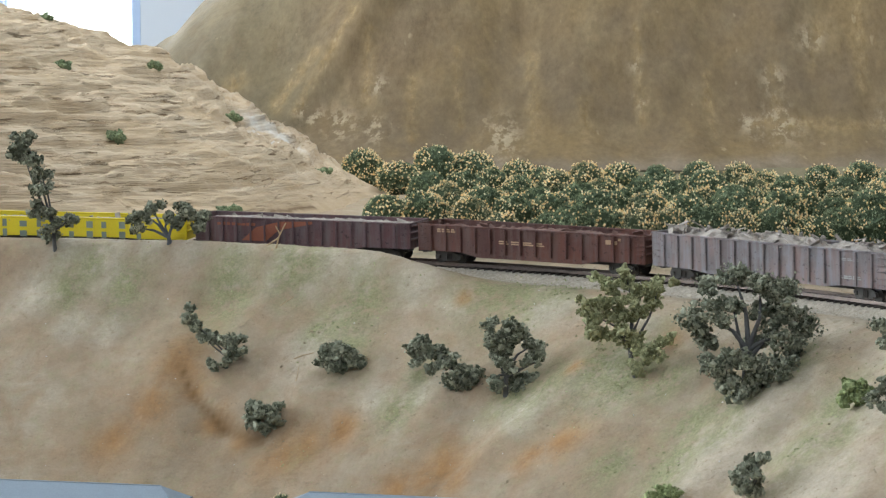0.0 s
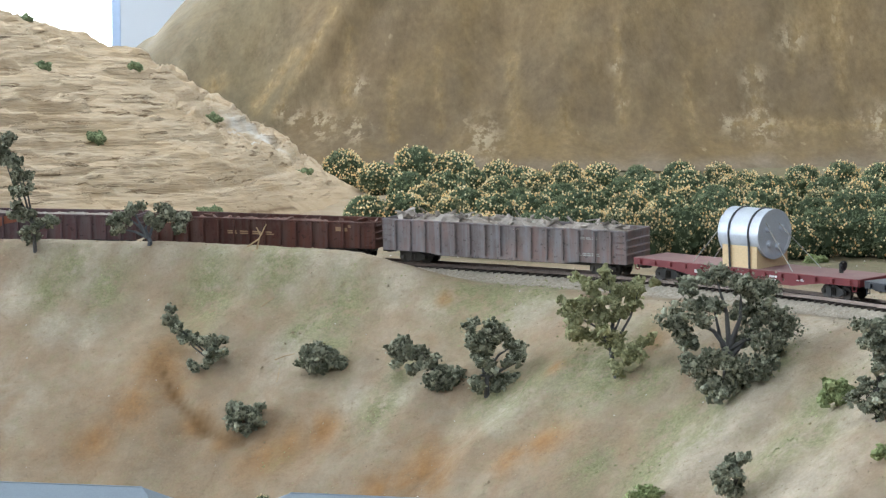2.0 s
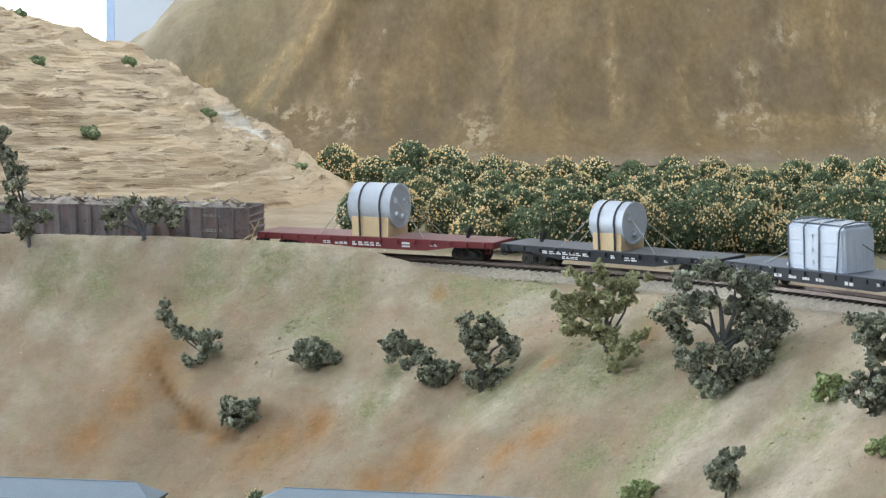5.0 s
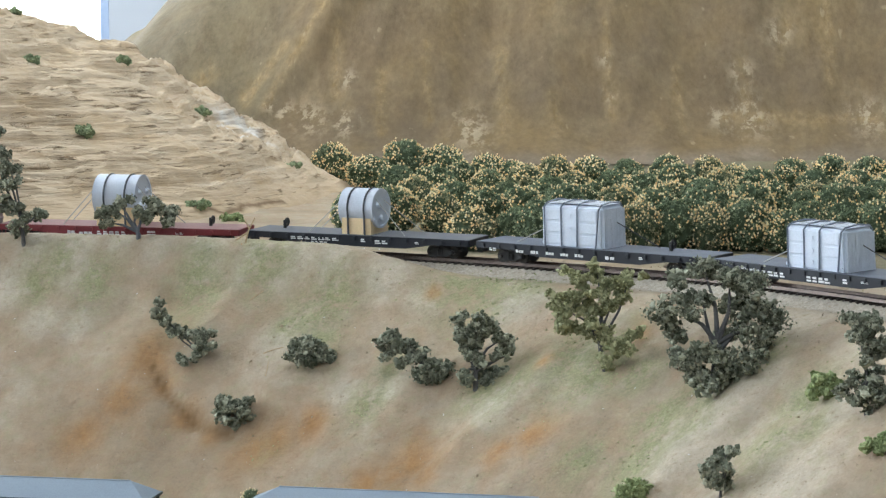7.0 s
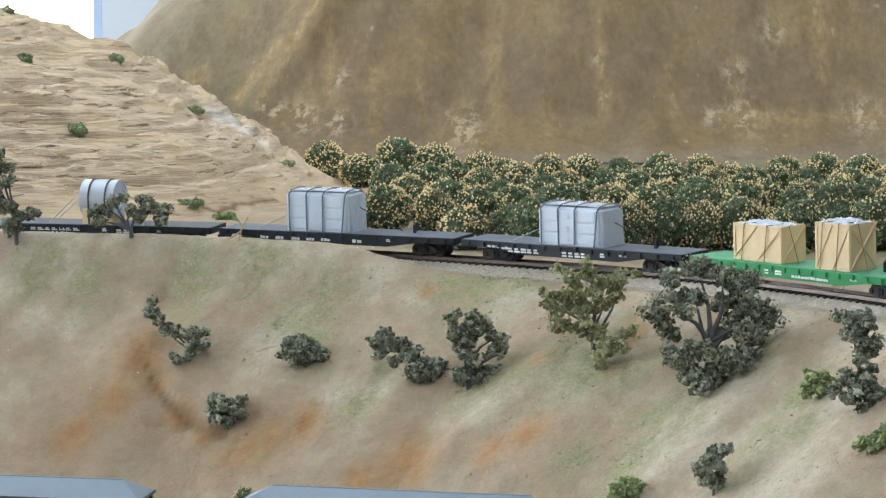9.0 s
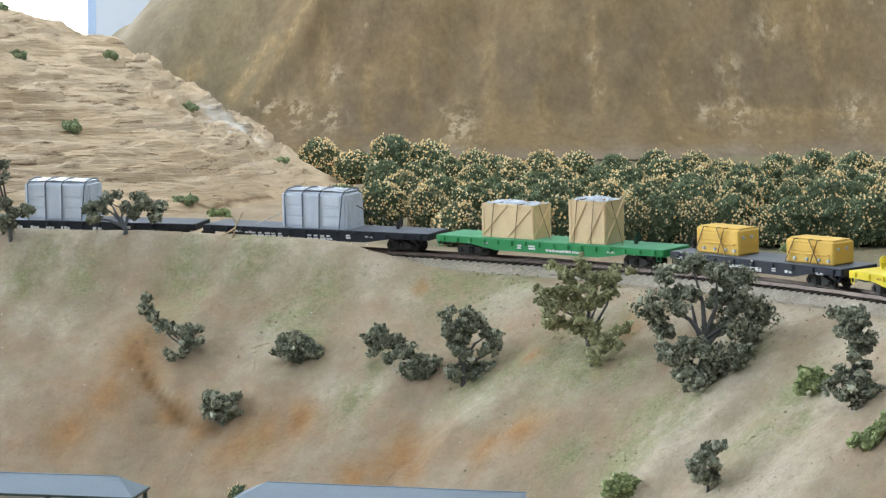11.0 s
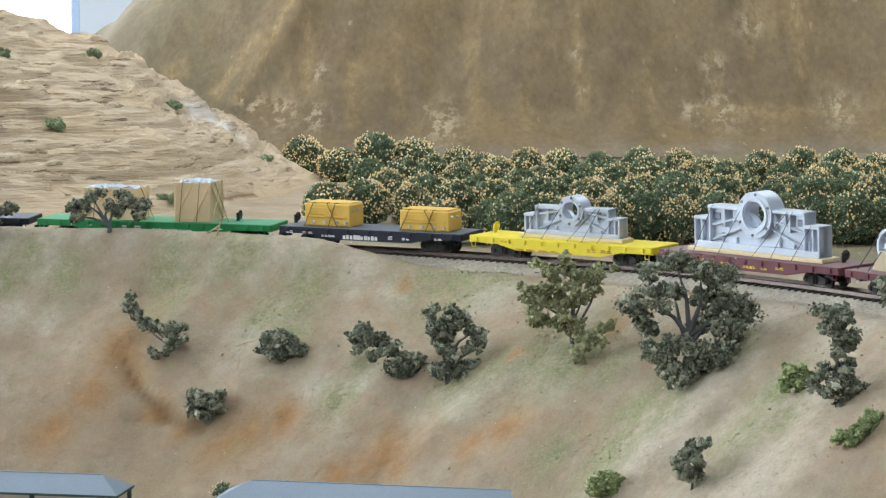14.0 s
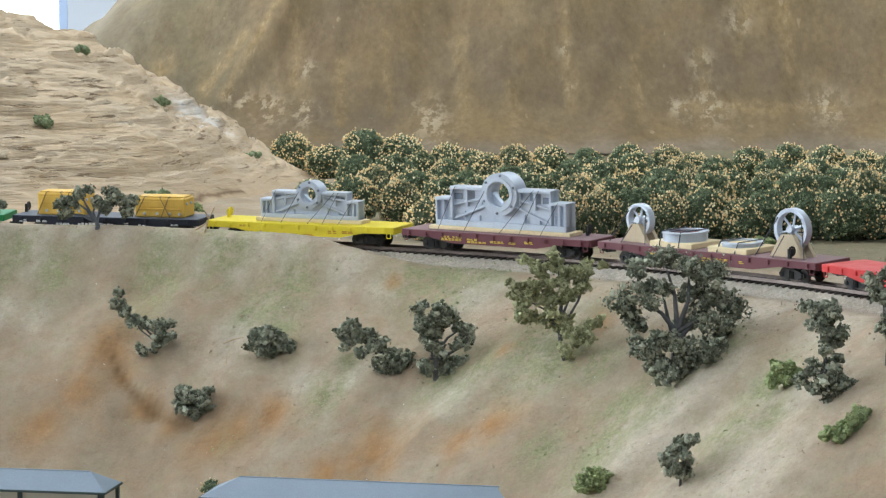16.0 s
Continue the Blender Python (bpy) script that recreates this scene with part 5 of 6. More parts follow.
def tarp_crate(on, x, ln, wd, ht):
    t = load("wrapped_crate", "grey panelled machine crate under clear film, tied with slate straps", "crate", on, x, group="grey wrapped crates")
    bm = box(bmesh.new(), -ln / 2, ln / 2, -wd / 2, wd / 2, 0, ht, 0.0)
    bmesh.ops.bevel(bm, geom=[e for e in bm.edges if max(v.co.z for v in e.verts) > ht * 0.5], offset=0.0024, segments=3, affect="EDGES")
    body = part("casing", bm, M_WRAP, t)
    y = -wd / 2
    # raised panels either side of a central column with round bosses
    for x0, x1 in ((-0.42, -0.17), (0.12, 0.40)):
        for z0, z1 in ((0.06, 0.29), (0.34, 0.58), (0.63, 0.90)):
            part("panel", box(bmesh.new(), x0 * ln, x1 * ln, y - 0.0007, y + 0.0002, z0 * ht, z1 * ht, 0.0004), M_WRAP, body)
    part("column", box(bmesh.new(), -ln * 0.145, ln * 0.085, y - 0.0010, y + 0.0002, 0.001, ht * 0.92, 0.0004), M_WRAP, body)
    for z in (ht * 0.18, ht * 0.46, ht * 0.76):
        part("boss", rod(bmesh.new(), (-ln * 0.03, y - 0.0022, z), (-ln * 0.03, y - 0.0010, z), 0.0021, 0.0014, 12), M_WRAP, body)
    for xx, z in ((-0.45, 0.08), (0.44, 0.86), (0.44, 0.10)):
        part("boss", rod(bmesh.new(), (xx * ln, y - 0.0014, z * ht), (xx * ln, y, z * ht), 0.0013, 0.0009, 10), M_WRAP, body)
    # creased film over the top and the end
    bm = bmesh.new()
    bmesh.ops.create_grid(bm, x_segments=26, y_segments=14, size=0.5)
    for v in bm.verts:
        px, py = v.co.x * (ln - 0.003), v.co.y * (wd - 0.003)
        n = noise.noise(Vector((px * 130, py * 130, on[0] * 9)))
        v.co = Vector((px, py, ht + 0.0006 + 0.0010 * abs(n) + 0.0008 * (1 - (2 * abs(v.co.x)) ** 2)))
    part("film", bm, M_FILM, t, "creased clear film")
    bm = bmesh.new()
    bmesh.ops.create_grid(bm, x_segments=16, y_segments=14, size=0.5)
    for v in bm.verts:
        py, pz = v.co.x * (wd - 0.002), (v.co.y + 0.5) * (ht - 0.003)
        n = noise.noise(Vector((py * 260, pz * 50, on[0] * 5)))
        v.co = Vector((ln / 2 + 0.0006 + 0.0012 * abs(n) + 0.0010 * (1 - pz / ht), py, pz))
    part("film", bm, M_FILM, t, "creased clear film")
    for xx, lean in ((-0.43, 0.0), (-0.16, 0.0), (0.10, 0.0008), (0.45, 0.004)):
        px = xx * ln
        strap(t, [(px - lean, y - 0.0014, 0), (px, y - 0.0015, ht - 0.002), (px + 0.0005, y + 0.0025, ht + 0.0014), (px + 0.001, 0, ht + 0.0030), (px, wd / 2 - 0.002, ht + 0.0014), (px, wd / 2 + 0.001, ht - 0.002), (px, wd / 2 + 0.001, 0)], M_SLATE, 0.0014)
    strap(t, [(ln / 2, 0.002, ht * 0.62), (ln / 2 + 0.040, 0.010, 0.0005)], M_STRAP, 0.0009, "cord")
    strap(t, [(-ln / 2, -0.004, ht * 0.42), (-ln / 2 - 0.030, -0.010, 0.0005)], M_CORD, 0.0009, "cord")


def wood_crate(on, x, ln, wd, ht, cross):
    t = load("wooden_crate", "pale wooden crate with cross battens and open top of foil-wrapped parts", "crate", on, x, group="wooden crates")
    part("panel", box(bmesh.new(), -ln / 2, ln / 2, -wd / 2, -wd / 2 + 0.001, 0, ht), M_CRATE, t)
    part("panel", box(bmesh.new(), -ln / 2, ln / 2, wd / 2 - 0.001, wd / 2, 0, ht), M_CRATE, t)
    part("panel", box(bmesh.new(), -ln / 2, -ln / 2 + 0.001, -wd / 2 + 0.0011, wd / 2 - 0.0011, 0, ht), M_CRATE, t)
    part("panel", box(bmesh.new(), ln / 2 - 0.001, ln / 2, -wd / 2 + 0.0011, wd / 2 - 0.0011, 0, ht), M_CRATE, t)
    y = -wd / 2
    for xx in (-ln / 2 + 0.0012, ln / 2 - 0.0012):
        part("batten", box(bmesh.new(), xx - 0.0012, xx + 0.0012, y - 0.0007, y, 0, ht, 0.0002), M_CRATE, t)
    for z in (0.0012, ht - 0.0012):
        part("batten", box(bmesh.new(), -ln / 2 + 0.0026, ln / 2 - 0.0026, y - 0.0006, y, z - 0.0012, z + 0.0012, 0.0002), M_CRATE, t)
    for yy in (y + 0.0012, wd / 2 - 0.0012):
        part("batten", box(bmesh.new(), ln / 2, ln / 2 + 0.0007, yy - 0.0012, yy + 0.0012, 0, ht, 0.0002), M_CRATE, t)
    for p, q in (((-wd / 2, 0.001), (wd / 2, ht - 0.001)), ((-wd / 2, ht - 0.001), (wd / 2, 0.001)))[: 2 if cross else 1]:
        strap(t, [(ln / 2 + 0.0004, p[0], p[1]), (ln / 2 + 0.0004, q[0], q[1])], M_CRATE, 0.0018, "brace")
    for x0, x1 in ((-ln / 2, 0), (0, ln / 2)):
        strap(t, [(x0, y - 0.0003, 0.001), (x1, y - 0.0003, ht - 0.001)], M_CRATE, 0.0016, "brace")
    bm = bmesh.new()
    bmesh.ops.create_cube(bm, size=1.0, matrix=Matrix.Translation((0, 0, ht - 0.0016)) @ Matrix.Diagonal((ln * 0.97, wd * 0.97, 0.0040, 1)))
    bmesh.ops.subdivide_edges(bm, edges=bm.edges[:], cuts=13, use_grid_fill=True)
    for q in bm.verts:
        if q.co.z > ht:
            u = Vector((q.co.x * 260, q.co.y * 260, ln * 900))
            q.co.z += 0.0034 * noise.noise(u * 0.8) + 0.0012 * noise.noise(u * 2.3) - 0.0004
    part("foil", bm, M_SILVER, t, "crumpled silver foil")
    for xx in (-ln * 0.25, ln * 0.22):
        strap(t, [(xx - 0.004, y - 0.0010, 0), (xx, y - 0.0012, ht), (xx, wd / 2 + 0.001, ht), (xx, wd / 2 + 0.001, 0)], M_BROWNSTRAP, 0.0007)
    strap(t, [(ln / 2 + 0.0008, -wd * 0.2, ht), (ln / 2 + 0.016, -wd * 0.4, 0.0004)], M_BROWNSTRAP, 0.0006, "cord")


def orange_crate(on, x, ln, wd, ht):
    t = load("orange_crate", "weathered orange-yellow machine crate tied to the deck", "crate", on, x, group="orange crates")
    part("body", box(bmesh.new(), -ln / 2, ln / 2, -wd / 2, wd / 2, 0, ht, 0.0012), M_ORANGE, t)
    y = -wd / 2
    part("hatch", box(bmesh.new(), -ln * 0.40, ln * 0.12, y - 0.0010, y, ht * 0.52, ht * 0.84, 0.0006), M_ORANGE, t)
    part("lip", box(bmesh.new(), -ln * 0.42, ln * 0.42, y - 0.0016, y, ht * 0.40, ht * 0.47, 0.0004), M_ORANGE, t)
    for xx in (-ln * 0.3, -ln * 0.05, ln * 0.2, ln * 0.4):
        part("bolt_head", rod(bmesh.new(), (xx, y - 0.0014, ht * 0.2), (xx, y, ht * 0.2), 0.0012, 0.0014, 8), M_SILVER, t)
    for yy in (-wd * 0.3, wd * 0.1):
        part("bolt_head", rod(bmesh.new(), (ln / 2, yy, ht * 0.7), (ln / 2 + 0.0012, yy, ht * 0.7), 0.0013, 0.0012, 8), M_SILVER, t)
    part("top_frame", box(bmesh.new(), -ln * 0.46, ln * 0.46, -wd * 0.40, wd * 0.40, ht, ht + 0.0012, 0.0004), M_ORANGE, t)
    for xx, q in ((-ln * 0.28, -0.010), (ln * 0.02, 0.010), (ln * 0.2, -0.008)):
        strap(t, [(xx + q, y - 0.0018, 0), (xx, y - 0.0018, ht + 0.0008), (xx, wd / 2 + 0.0008, ht + 0.0008), (xx + q, wd / 2 + 0.0008, 0)], M_BROWNSTRAP, 0.0008)


def casting(on, x, ln, ht, ring_r, ring_z, wd):
    t = load("machine_casting", "silver painted machine casting with round bearing ring on cream planks", "machinery", on, x, group="silver castings")
    part("bed", box(bmesh.new(), -ln * 0.54, ln * 0.54, -wd * 0.86, wd * 0.86, 0, 0.0032, 0.0004), M_PLANK, t, "cream wooden bed")
    z0, h1, h2 = 0.0032, ht * 0.56, ht * 0.76
    a, b = ln * 0.5, ln * 0.385
    q0, q1 = ring_r + (b - ring_r) * 0.30, ring_r + (b - ring_r) * 0.62
    bm = bmesh.new()
    plate(bm, [(-a, z0), (a, z0), (a, h1), (b, h1), (b, h2), (q1, h2), (q1, h2 * 0.66), (q0, h2 * 0.74), (q0, h2), (ring_r * 0.8, h2), (0, ring_z - ring_r * 0.5), (-ring_r * 0.8, h2), (-q0, h2), (-q0, h2 * 0.74), (-q1, h2 * 0.66), (-q1, h2), (-b, h2), (-b, h1), (-a, h1)], -wd * 0.22, wd * 0.22)
    part("web", bm, M_SILVER, t)
    def rib(x0, x1, q0, q1, d=0.5):
        part("rib", box(bmesh.new(), x0, x1, -wd * d, wd * d, q0, q1, 0.0004), M_SILVER, t)
    rib(-a, a, z0, z0 + ht * 0.10, 0.62)
    for k in (-1, 1):
        rib(min(k * a, k * (a - 0.0022)), max(k * a, k * (a - 0.0022)), z0, h1, 0.62)
        rib(min(k * b, k * a), max(k * b, k * a), h1 - 0.0022, h1 + 0.0004, 0.64)
        rib(min(k * b, k * (b - 0.0024)), max(k * b, k * (b - 0.0024)), z0, h2, 0.55)
        rib(min(k * ring_r, k * b), max(k * ring_r, k * b), h2 - 0.0024, h2 + 0.0005, 0.6)
        xm = k * (b + ring_r) / 2
        rib(xm - 0.0011, xm + 0.0011, h2 * 0.55, h2 - 0.0025, 0.5)
        xa = k * (a + b) / 2
        rib(xa - 0.0010, xa + 0.0010, z0, h1 - 0.0023, 0.55)
        for q in (0.0, 1.0):
            strap(t, [(k * (ring_r * 0.75 + q * 0.004), -wd * 0.36, ring_z - ring_r * 0.55 + q * 0.006), (k * (b - 0.003), -wd * 0.36, z0 + ht * 0.13 + q * 0.012)], M_SILVER, 0.0024, "rib")
    for i in range(8):
        xr = a * (-0.80 + 1.6 * i / 7)
        if abs(xr) > 0.12 * a:
            rib(xr - 0.0008, xr + 0.0008, z0 + ht * 0.10, z0 + ht * (0.26 if i % 2 else 0.20), 0.40)
    for k in (-1, 1):
        rib(min(k * ring_r * 1.02, k * (ring_r * 1.02 + 0.0020)), max(k * ring_r * 1.02, k * (ring_r * 1.02 + 0.0020)), h2 * 0.62, h2 - 0.0025, 0.5)
        # no hollow: a slate block paints the shade inside the cast pocket
        part("pocket", box(bmesh.new(), min(k * b * 0.96, k * b * 0.80), max(k * b * 0.96, k * b * 0.80), -wd * 0.30, -wd * 0.2, h2 * 0.70, h2 * 0.84, 0.0003), M_SLATE, t, "dark block that paints a recess's shade")
    part("bearing_ring", ring(bmesh.new(), (0, 0, ring_z), (0, 1, 0), ring_r * 0.58, ring_r, wd * 1.35, 48), M_SILVER, t)
    part("flange", ring(bmesh.new(), (0, -wd * 0.70, ring_z), (0, 1, 0), ring_r * 0.64, ring_r * 0.78, wd * 0.12, 48), M_SILVER, t)
    # slate studs stand for the ring's notches, their shade put into the colour
    for k in range(6):
        an = k * math.pi / 3 + 0.4
        px, pz = ring_r * 0.89 * math.cos(an), ring_z + ring_r * 0.89 * math.sin(an)
        part("bolt_head", rod(bmesh.new(), (px, -wd * 0.675 - 0.0008, pz), (px, -wd * 0.675, pz), 0.0012, seg=6), M_SLATE, t, "dark stud that paints a notch's shade")
    for xx, xf in ((-ln * 0.34, -ln * 0.42), (-ln * 0.1, -ln * 0.22), (ln * 0.26, ln * 0.05), (ln * 0.30, ln * 0.20), (ln * 0.44, ln * 0.36)):
        top = h1 if abs(xx) > b else h2
        strap(t, [(xf, -W / 2 + 0.0003 - 0.0006, 0.0004), (xx, -wd * 0.66, top), (xx, wd * 0.66, top), (xf, W / 2 - 0.0003, 0.0004)], M_STRAP, 0.00050)


def spoked_wheel(on, x, r):
    t = load("flywheel", "silver spoked flywheel in a pale wooden trestle", "machinery", on, x, group="silver flywheels")
    zc = r + 0.0045
    part("rim", ring(bmesh.new(), (0, 0, zc), (0, 1, 0), r * 0.82, r, 0.0066, 44), M_SILVER, t)
    part("hub", rod(bmesh.new(), (0, -0.0045, zc), (0, 0.0045, zc), 0.0030, seg=16), M_SILVER, t)
    for k in range(6):
        a = k * math.pi / 3 + 0.3
        part("spoke", rod(bmesh.new(), (0, 0, zc), (0.8 * r * math.cos(a), 0, zc + 0.8 * r * math.sin(a)), 0.0011, 0.0009, 8), M_SILVER, t)
    for y0, y1 in ((-0.0075, -0.0040), (0.0040, 0.0075)):
        part("trestle_board", plate(bmesh.new(), [(-r * 1.05, 0), (r * 1.05, 0), (r * 0.35, zc * 0.82), (-r * 0.35, zc * 0.82)], y0, y1), M_PLY, t, "pale wooden trestle board")
    for k in (-1, 1):
        strap(t, [(k * r * 0.7, -0.004, zc + r * 0.55), (k * r * 1.5, -W * 0.42, 0.0004)], M_STRAP, 0.0008)
    strap(t, [(-0.002, -0.0080, zc * 0.8), (-0.006, -W * 0.45, 0.0004)], M_STRAP, 0.0008)


def ring_load(on, x, r, ht, material):
    t = load("bearing_shell", "silver bearing ring lying open on pale planks", "machinery", on, x)
    part("bed", box(bmesh.new(), -r * 1.22, r * 1.22, -W * 0.46, W * 0.46, 0, 0.0045, 0.0005), M_PLANK, t, "pale plank bed")
    rr = r * 0.96
    bm = ring(bmesh.new(), (0, 0, 0.0045 + ht / 2), (0, 0, 1), rr * 0.80, rr, ht, 44)
    part("shell", bm, M_SILVER, t)
    part("flange", ring(bmesh.new(), (0, 0, 0.0045 + ht), (0, 0, 1), rr * 0.74, rr * 1.06, 0.0012, 44), M_SILVER, t)
    part("lining", rod(bmesh.new(), (0, 0, 0.0046), (0, 0, 0.0045 + ht * 0.82), rr * 0.79, seg=32), material, t, "dark red lining")
    for xx in (-r * 0.6, r * 0.5):
        strap(t, [(xx, -W * 0.485, 0.0004), (xx, -rr * 0.85, 0.0048 + ht + 0.001), (xx, rr * 0.85, 0.0048 + ht + 0.001), (xx, W * 0.485, 0.0004)], M_STRAP, 0.0010)


def scrap_load(on, ln, base, heap, seed, material, label, pieces):
    """A heap of bent plates, bars and lumps in an open car."""
    rs = np.random.RandomState(seed)
    t = load("scrap_load", label, "scrap", on, 0, 0, base)
    bm = bmesh.new()
    bmesh.ops.create_grid(bm, x_segments=70, y_segments=12, size=0.5)
    for v in bm.verts:
        x, y = v.co.x, v.co.y
        hgt = heap * (0.45 + 0.9 * abs(noise.noise(Vector((x * 9 + seed, y * 2, 0))))) * (1 - (2 * abs(y)) ** 3) * (1 - (2 * abs(x)) ** 8)
        hgt += 0.0022 * noise.noise(Vector((x * 90, y * 14, seed)))
        v.co = Vector((x * ln, y * (W - 0.0026), hgt))
    part("scrap_mass", bm, material, t)
    for k in range(pieces):
        x, y = rs.uniform(-0.47, 0.47) * ln, rs.uniform(-0.4, 0.4) * W
        z = heap * rs.uniform(0.35, 1.05)
        m = pose(x, y, z, rs.uniform(-50, 50), rs.uniform(-50, 50), rs.uniform(0, 180))
        bm = bmesh.new()
        kind = k % 3
        if kind == 0:
            w = rs.uniform(0.5, 1.0)
            box(bm, -0.006 * w, 0.006 * w, -0.0032 * w, 0.0032 * w, -0.0004, 0.0004)
        elif kind == 1:
            rod(bm, (-0.007, 0, 0), (0.007, 0, 0), 0.0006, seg=5)
        else:
            bmesh.ops.create_icosphere(bm, subdivisions=1, radius=0.0022)
            for v in bm.verts:
                v.co *= rs.uniform(0.6, 1.3)
        bmesh.ops.transform(bm, matrix=m, verts=bm.verts[:])
        part("scrap_piece", bm, material, t)


P_YEL = worn("yellow_car_paint", (0.82, 0.66, 0.03), (0.6, 0.46, 0.08), 0.25, 0.45)
P_PURPLE = weathered("faded_purple_brown_paint", (0.115, 0.066, 0.075), (0.17, 0.14, 0.145), (0.16, 0.075, 0.075))
P_BROWN = weathered("oxide_brown_paint", (0.085, 0.032, 0.026), (0.13, 0.085, 0.075), (0.15, 0.052, 0.036))
P_GREY = weathered("dusty_grey_brown_paint", (0.172, 0.140, 0.138), (0.265, 0.265, 0.290), (0.29, 0.195, 0.180))
P_REDBROWN = worn("oxide_red_paint", (0.19, 0.026, 0.034), (0.16, 0.07, 0.06), 0.25, 0.5)
P_DECKRED = worn("dusty_red_deck", (0.24, 0.12, 0.12), (0.34, 0.26, 0.23), 0.6, 0.7)
P_BLACK = worn("black_car_paint", (0.010, 0.013, 0.021), (0.035, 0.037, 0.045), 0.25, 0.45)
P_DECKBLACK = worn("dusty_black_deck", (0.105, 0.120, 0.158), (0.20, 0.21, 0.24), 0.4, 0.5)
P_DECKTAN = worn("sanded_deck", (0.115, 0.122, 0.145), (0.24, 0.215, 0.18), 0.5, 0.75)
P_GREEN = worn("bright_green_paint", (0.016, 0.25, 0.075), (0.04, 0.16, 0.06), 0.2, 0.45)
P_DECKGREEN = worn("pale_green_deck", (0.075, 0.33, 0.17), (0.14, 0.30, 0.18), 0.35, 0.55)
P_NAVY = worn("dark_navy_paint", (0.011, 0.014, 0.028), (0.05, 0.05, 0.06), 0.2, 0.5)
P_MAROON = worn("maroon_paint", (0.150, 0.042, 0.054), (0.13, 0.06, 0.05), 0.25, 0.5)
P_DECKMAROON = worn("dusty_maroon_deck", (0.23, 0.13, 0.14), (0.32, 0.24, 0.22), 0.5, 0.65)
P_RED = worn("bright_red_paint", (0.62, 0.03, 0.03), (0.4, 0.06, 0.05), 0.15, 0.4)
P_PATCH = worn("orange_red_patch_paint", (0.30, 0.105, 0.065), (0.25, 0.10, 0.07), 0.4, 0.6)
P_SCRAPRUST = plain("rusty_scrap", (0.20, 0.115, 0.095), 0.8, 0.1, 0.5, 150)

# covered yellow car, then three open cars of scrap
g = gondola("bright yellow open railway car with blue lettering blocks", -1.690, -1.445, P_YEL, P_DECKBLACK, 0.0298, 0, 0.0,
            [(-0.066 + i * 0.0165 + 0.0008 * (i % 3), z, 0.0062 + 0.002 * (i % 2), 0.0088, 1) for z in (0.0208, 0.0116) for i in range(9)], M_BLETTER, truck_mat=M_BLACK)
scrap_load(g, 0.225, 0.0255, 0.0025, 3, M_SCRAP, pieces=6, label= "dark low load in an open car")
g = gondola("faded purple-brown gondola car with an orange-red patch", -1.445, -1.2160, P_PURPLE, P_GREY, 0.0340, 14, 0.0035, [(-0.085, 0.027, 0.040, 0.0035, 8)], P_PATCH)
bm = bmesh.new()
plate(bm, [(-0.060, 0.0135), (-0.035, 0.0135), (-0.022, 0.024), (0.012, 0.0305), (0.012, 0.0328), (-0.020, 0.0318), (-0.045, 0.026)], -W / 2 - 0.0012, -W / 2 - 0.0006)
part("painted_patch", bm, P_PATCH, TRAIN[-1][0], "orange-red painted patch")
scrap_load(g, 0.21, 0.0305, 0.0025, 4, M_SCRAP, pieces=14, label= "low grey scrap load in an open car")
g = gondola("dark oxide-brown gondola car with weathered ribs", -1.2160, -0.9720, P_BROWN, P_BROWN, 0.0345, 14, 0.0045,
            [(0.078, 0.0265, 0.013, 0.0048, 2), (0.090, 0.0300, 0.004, 0.002, 1), (-0.095, 0.0285, 0.020, 0.003, 4), (-0.03, 0.021, 0.05, 0.003, 4)], plain("faded_tan_lettering", (0.42, 0.27, 0.16), 0.7))
scrap_load(g, 0.225, 0.0290, 0.0045, 5, P_SCRAPRUST, pieces=26, label= "rusty scrap load in an open car")
g = gondola("dusty grey-brown gondola car heaped with scrap", -0.9720, -0.711, P_GREY, P_GREY, 0.0390, 15, 0.003, [(0.078, 0.017, 0.022, 0.0025, 5), (0.08, 0.031, 0.018, 0.002, 3)], M_CORD)
scrap_load(g, 0.24, 0.0325, 0.0115, 6, M_SCRAP, pieces=130, label= "high heap of grey scrap metal in an open car")

# flatcars with machine loads
f = flatcar("oxide-red flatcar with white lettering bars and a drum", -0.711, -0.460, P_REDBROWN, P_DECKRED, [(-0.050, 0.0090, 0.008, 0.0024, 2), (-0.038, 0.0088, 0.014, 0.0030, 3), (-0.020, 0.0085, 0.030, 0.0034, 5), (0.030, 0.0088, 0.011, 0.0042, 1), (0.058, 0.0105, 0.008, 0.0018, 2)], M_WHITE, 0.084, 0.002, pockets=14)
drum_load(f, -0.003, 0.0395, 0.0415, 0.0065, [(2.6, 0.45), (-2.3, 0.5), (-1.2, 0.55), (0.4, 0.5)])
f = flatcar("black flatcar with white lettering bars and a drum", -0.460, -0.2235, P_BLACK, P_DECKTAN, [(-0.066, 0.0105, 0.050, 0.0024, 7), (-0.045, 0.0072, 0.018, 0.0020, 4), (0.006, 0.0105, 0.006, 0.0028, 1), (0.020, 0.0095, 0.014, 0.0030, 2), (0.06, 0.0108, 0.005, 0.0016, 1)], M_WHITE, -0.0860, 0.004, pockets=13)
drum_load(f, -0.0008, 0.0350, 0.0330, 0.0048, [(2.6, 0.4), (-1.6, 0.5)])
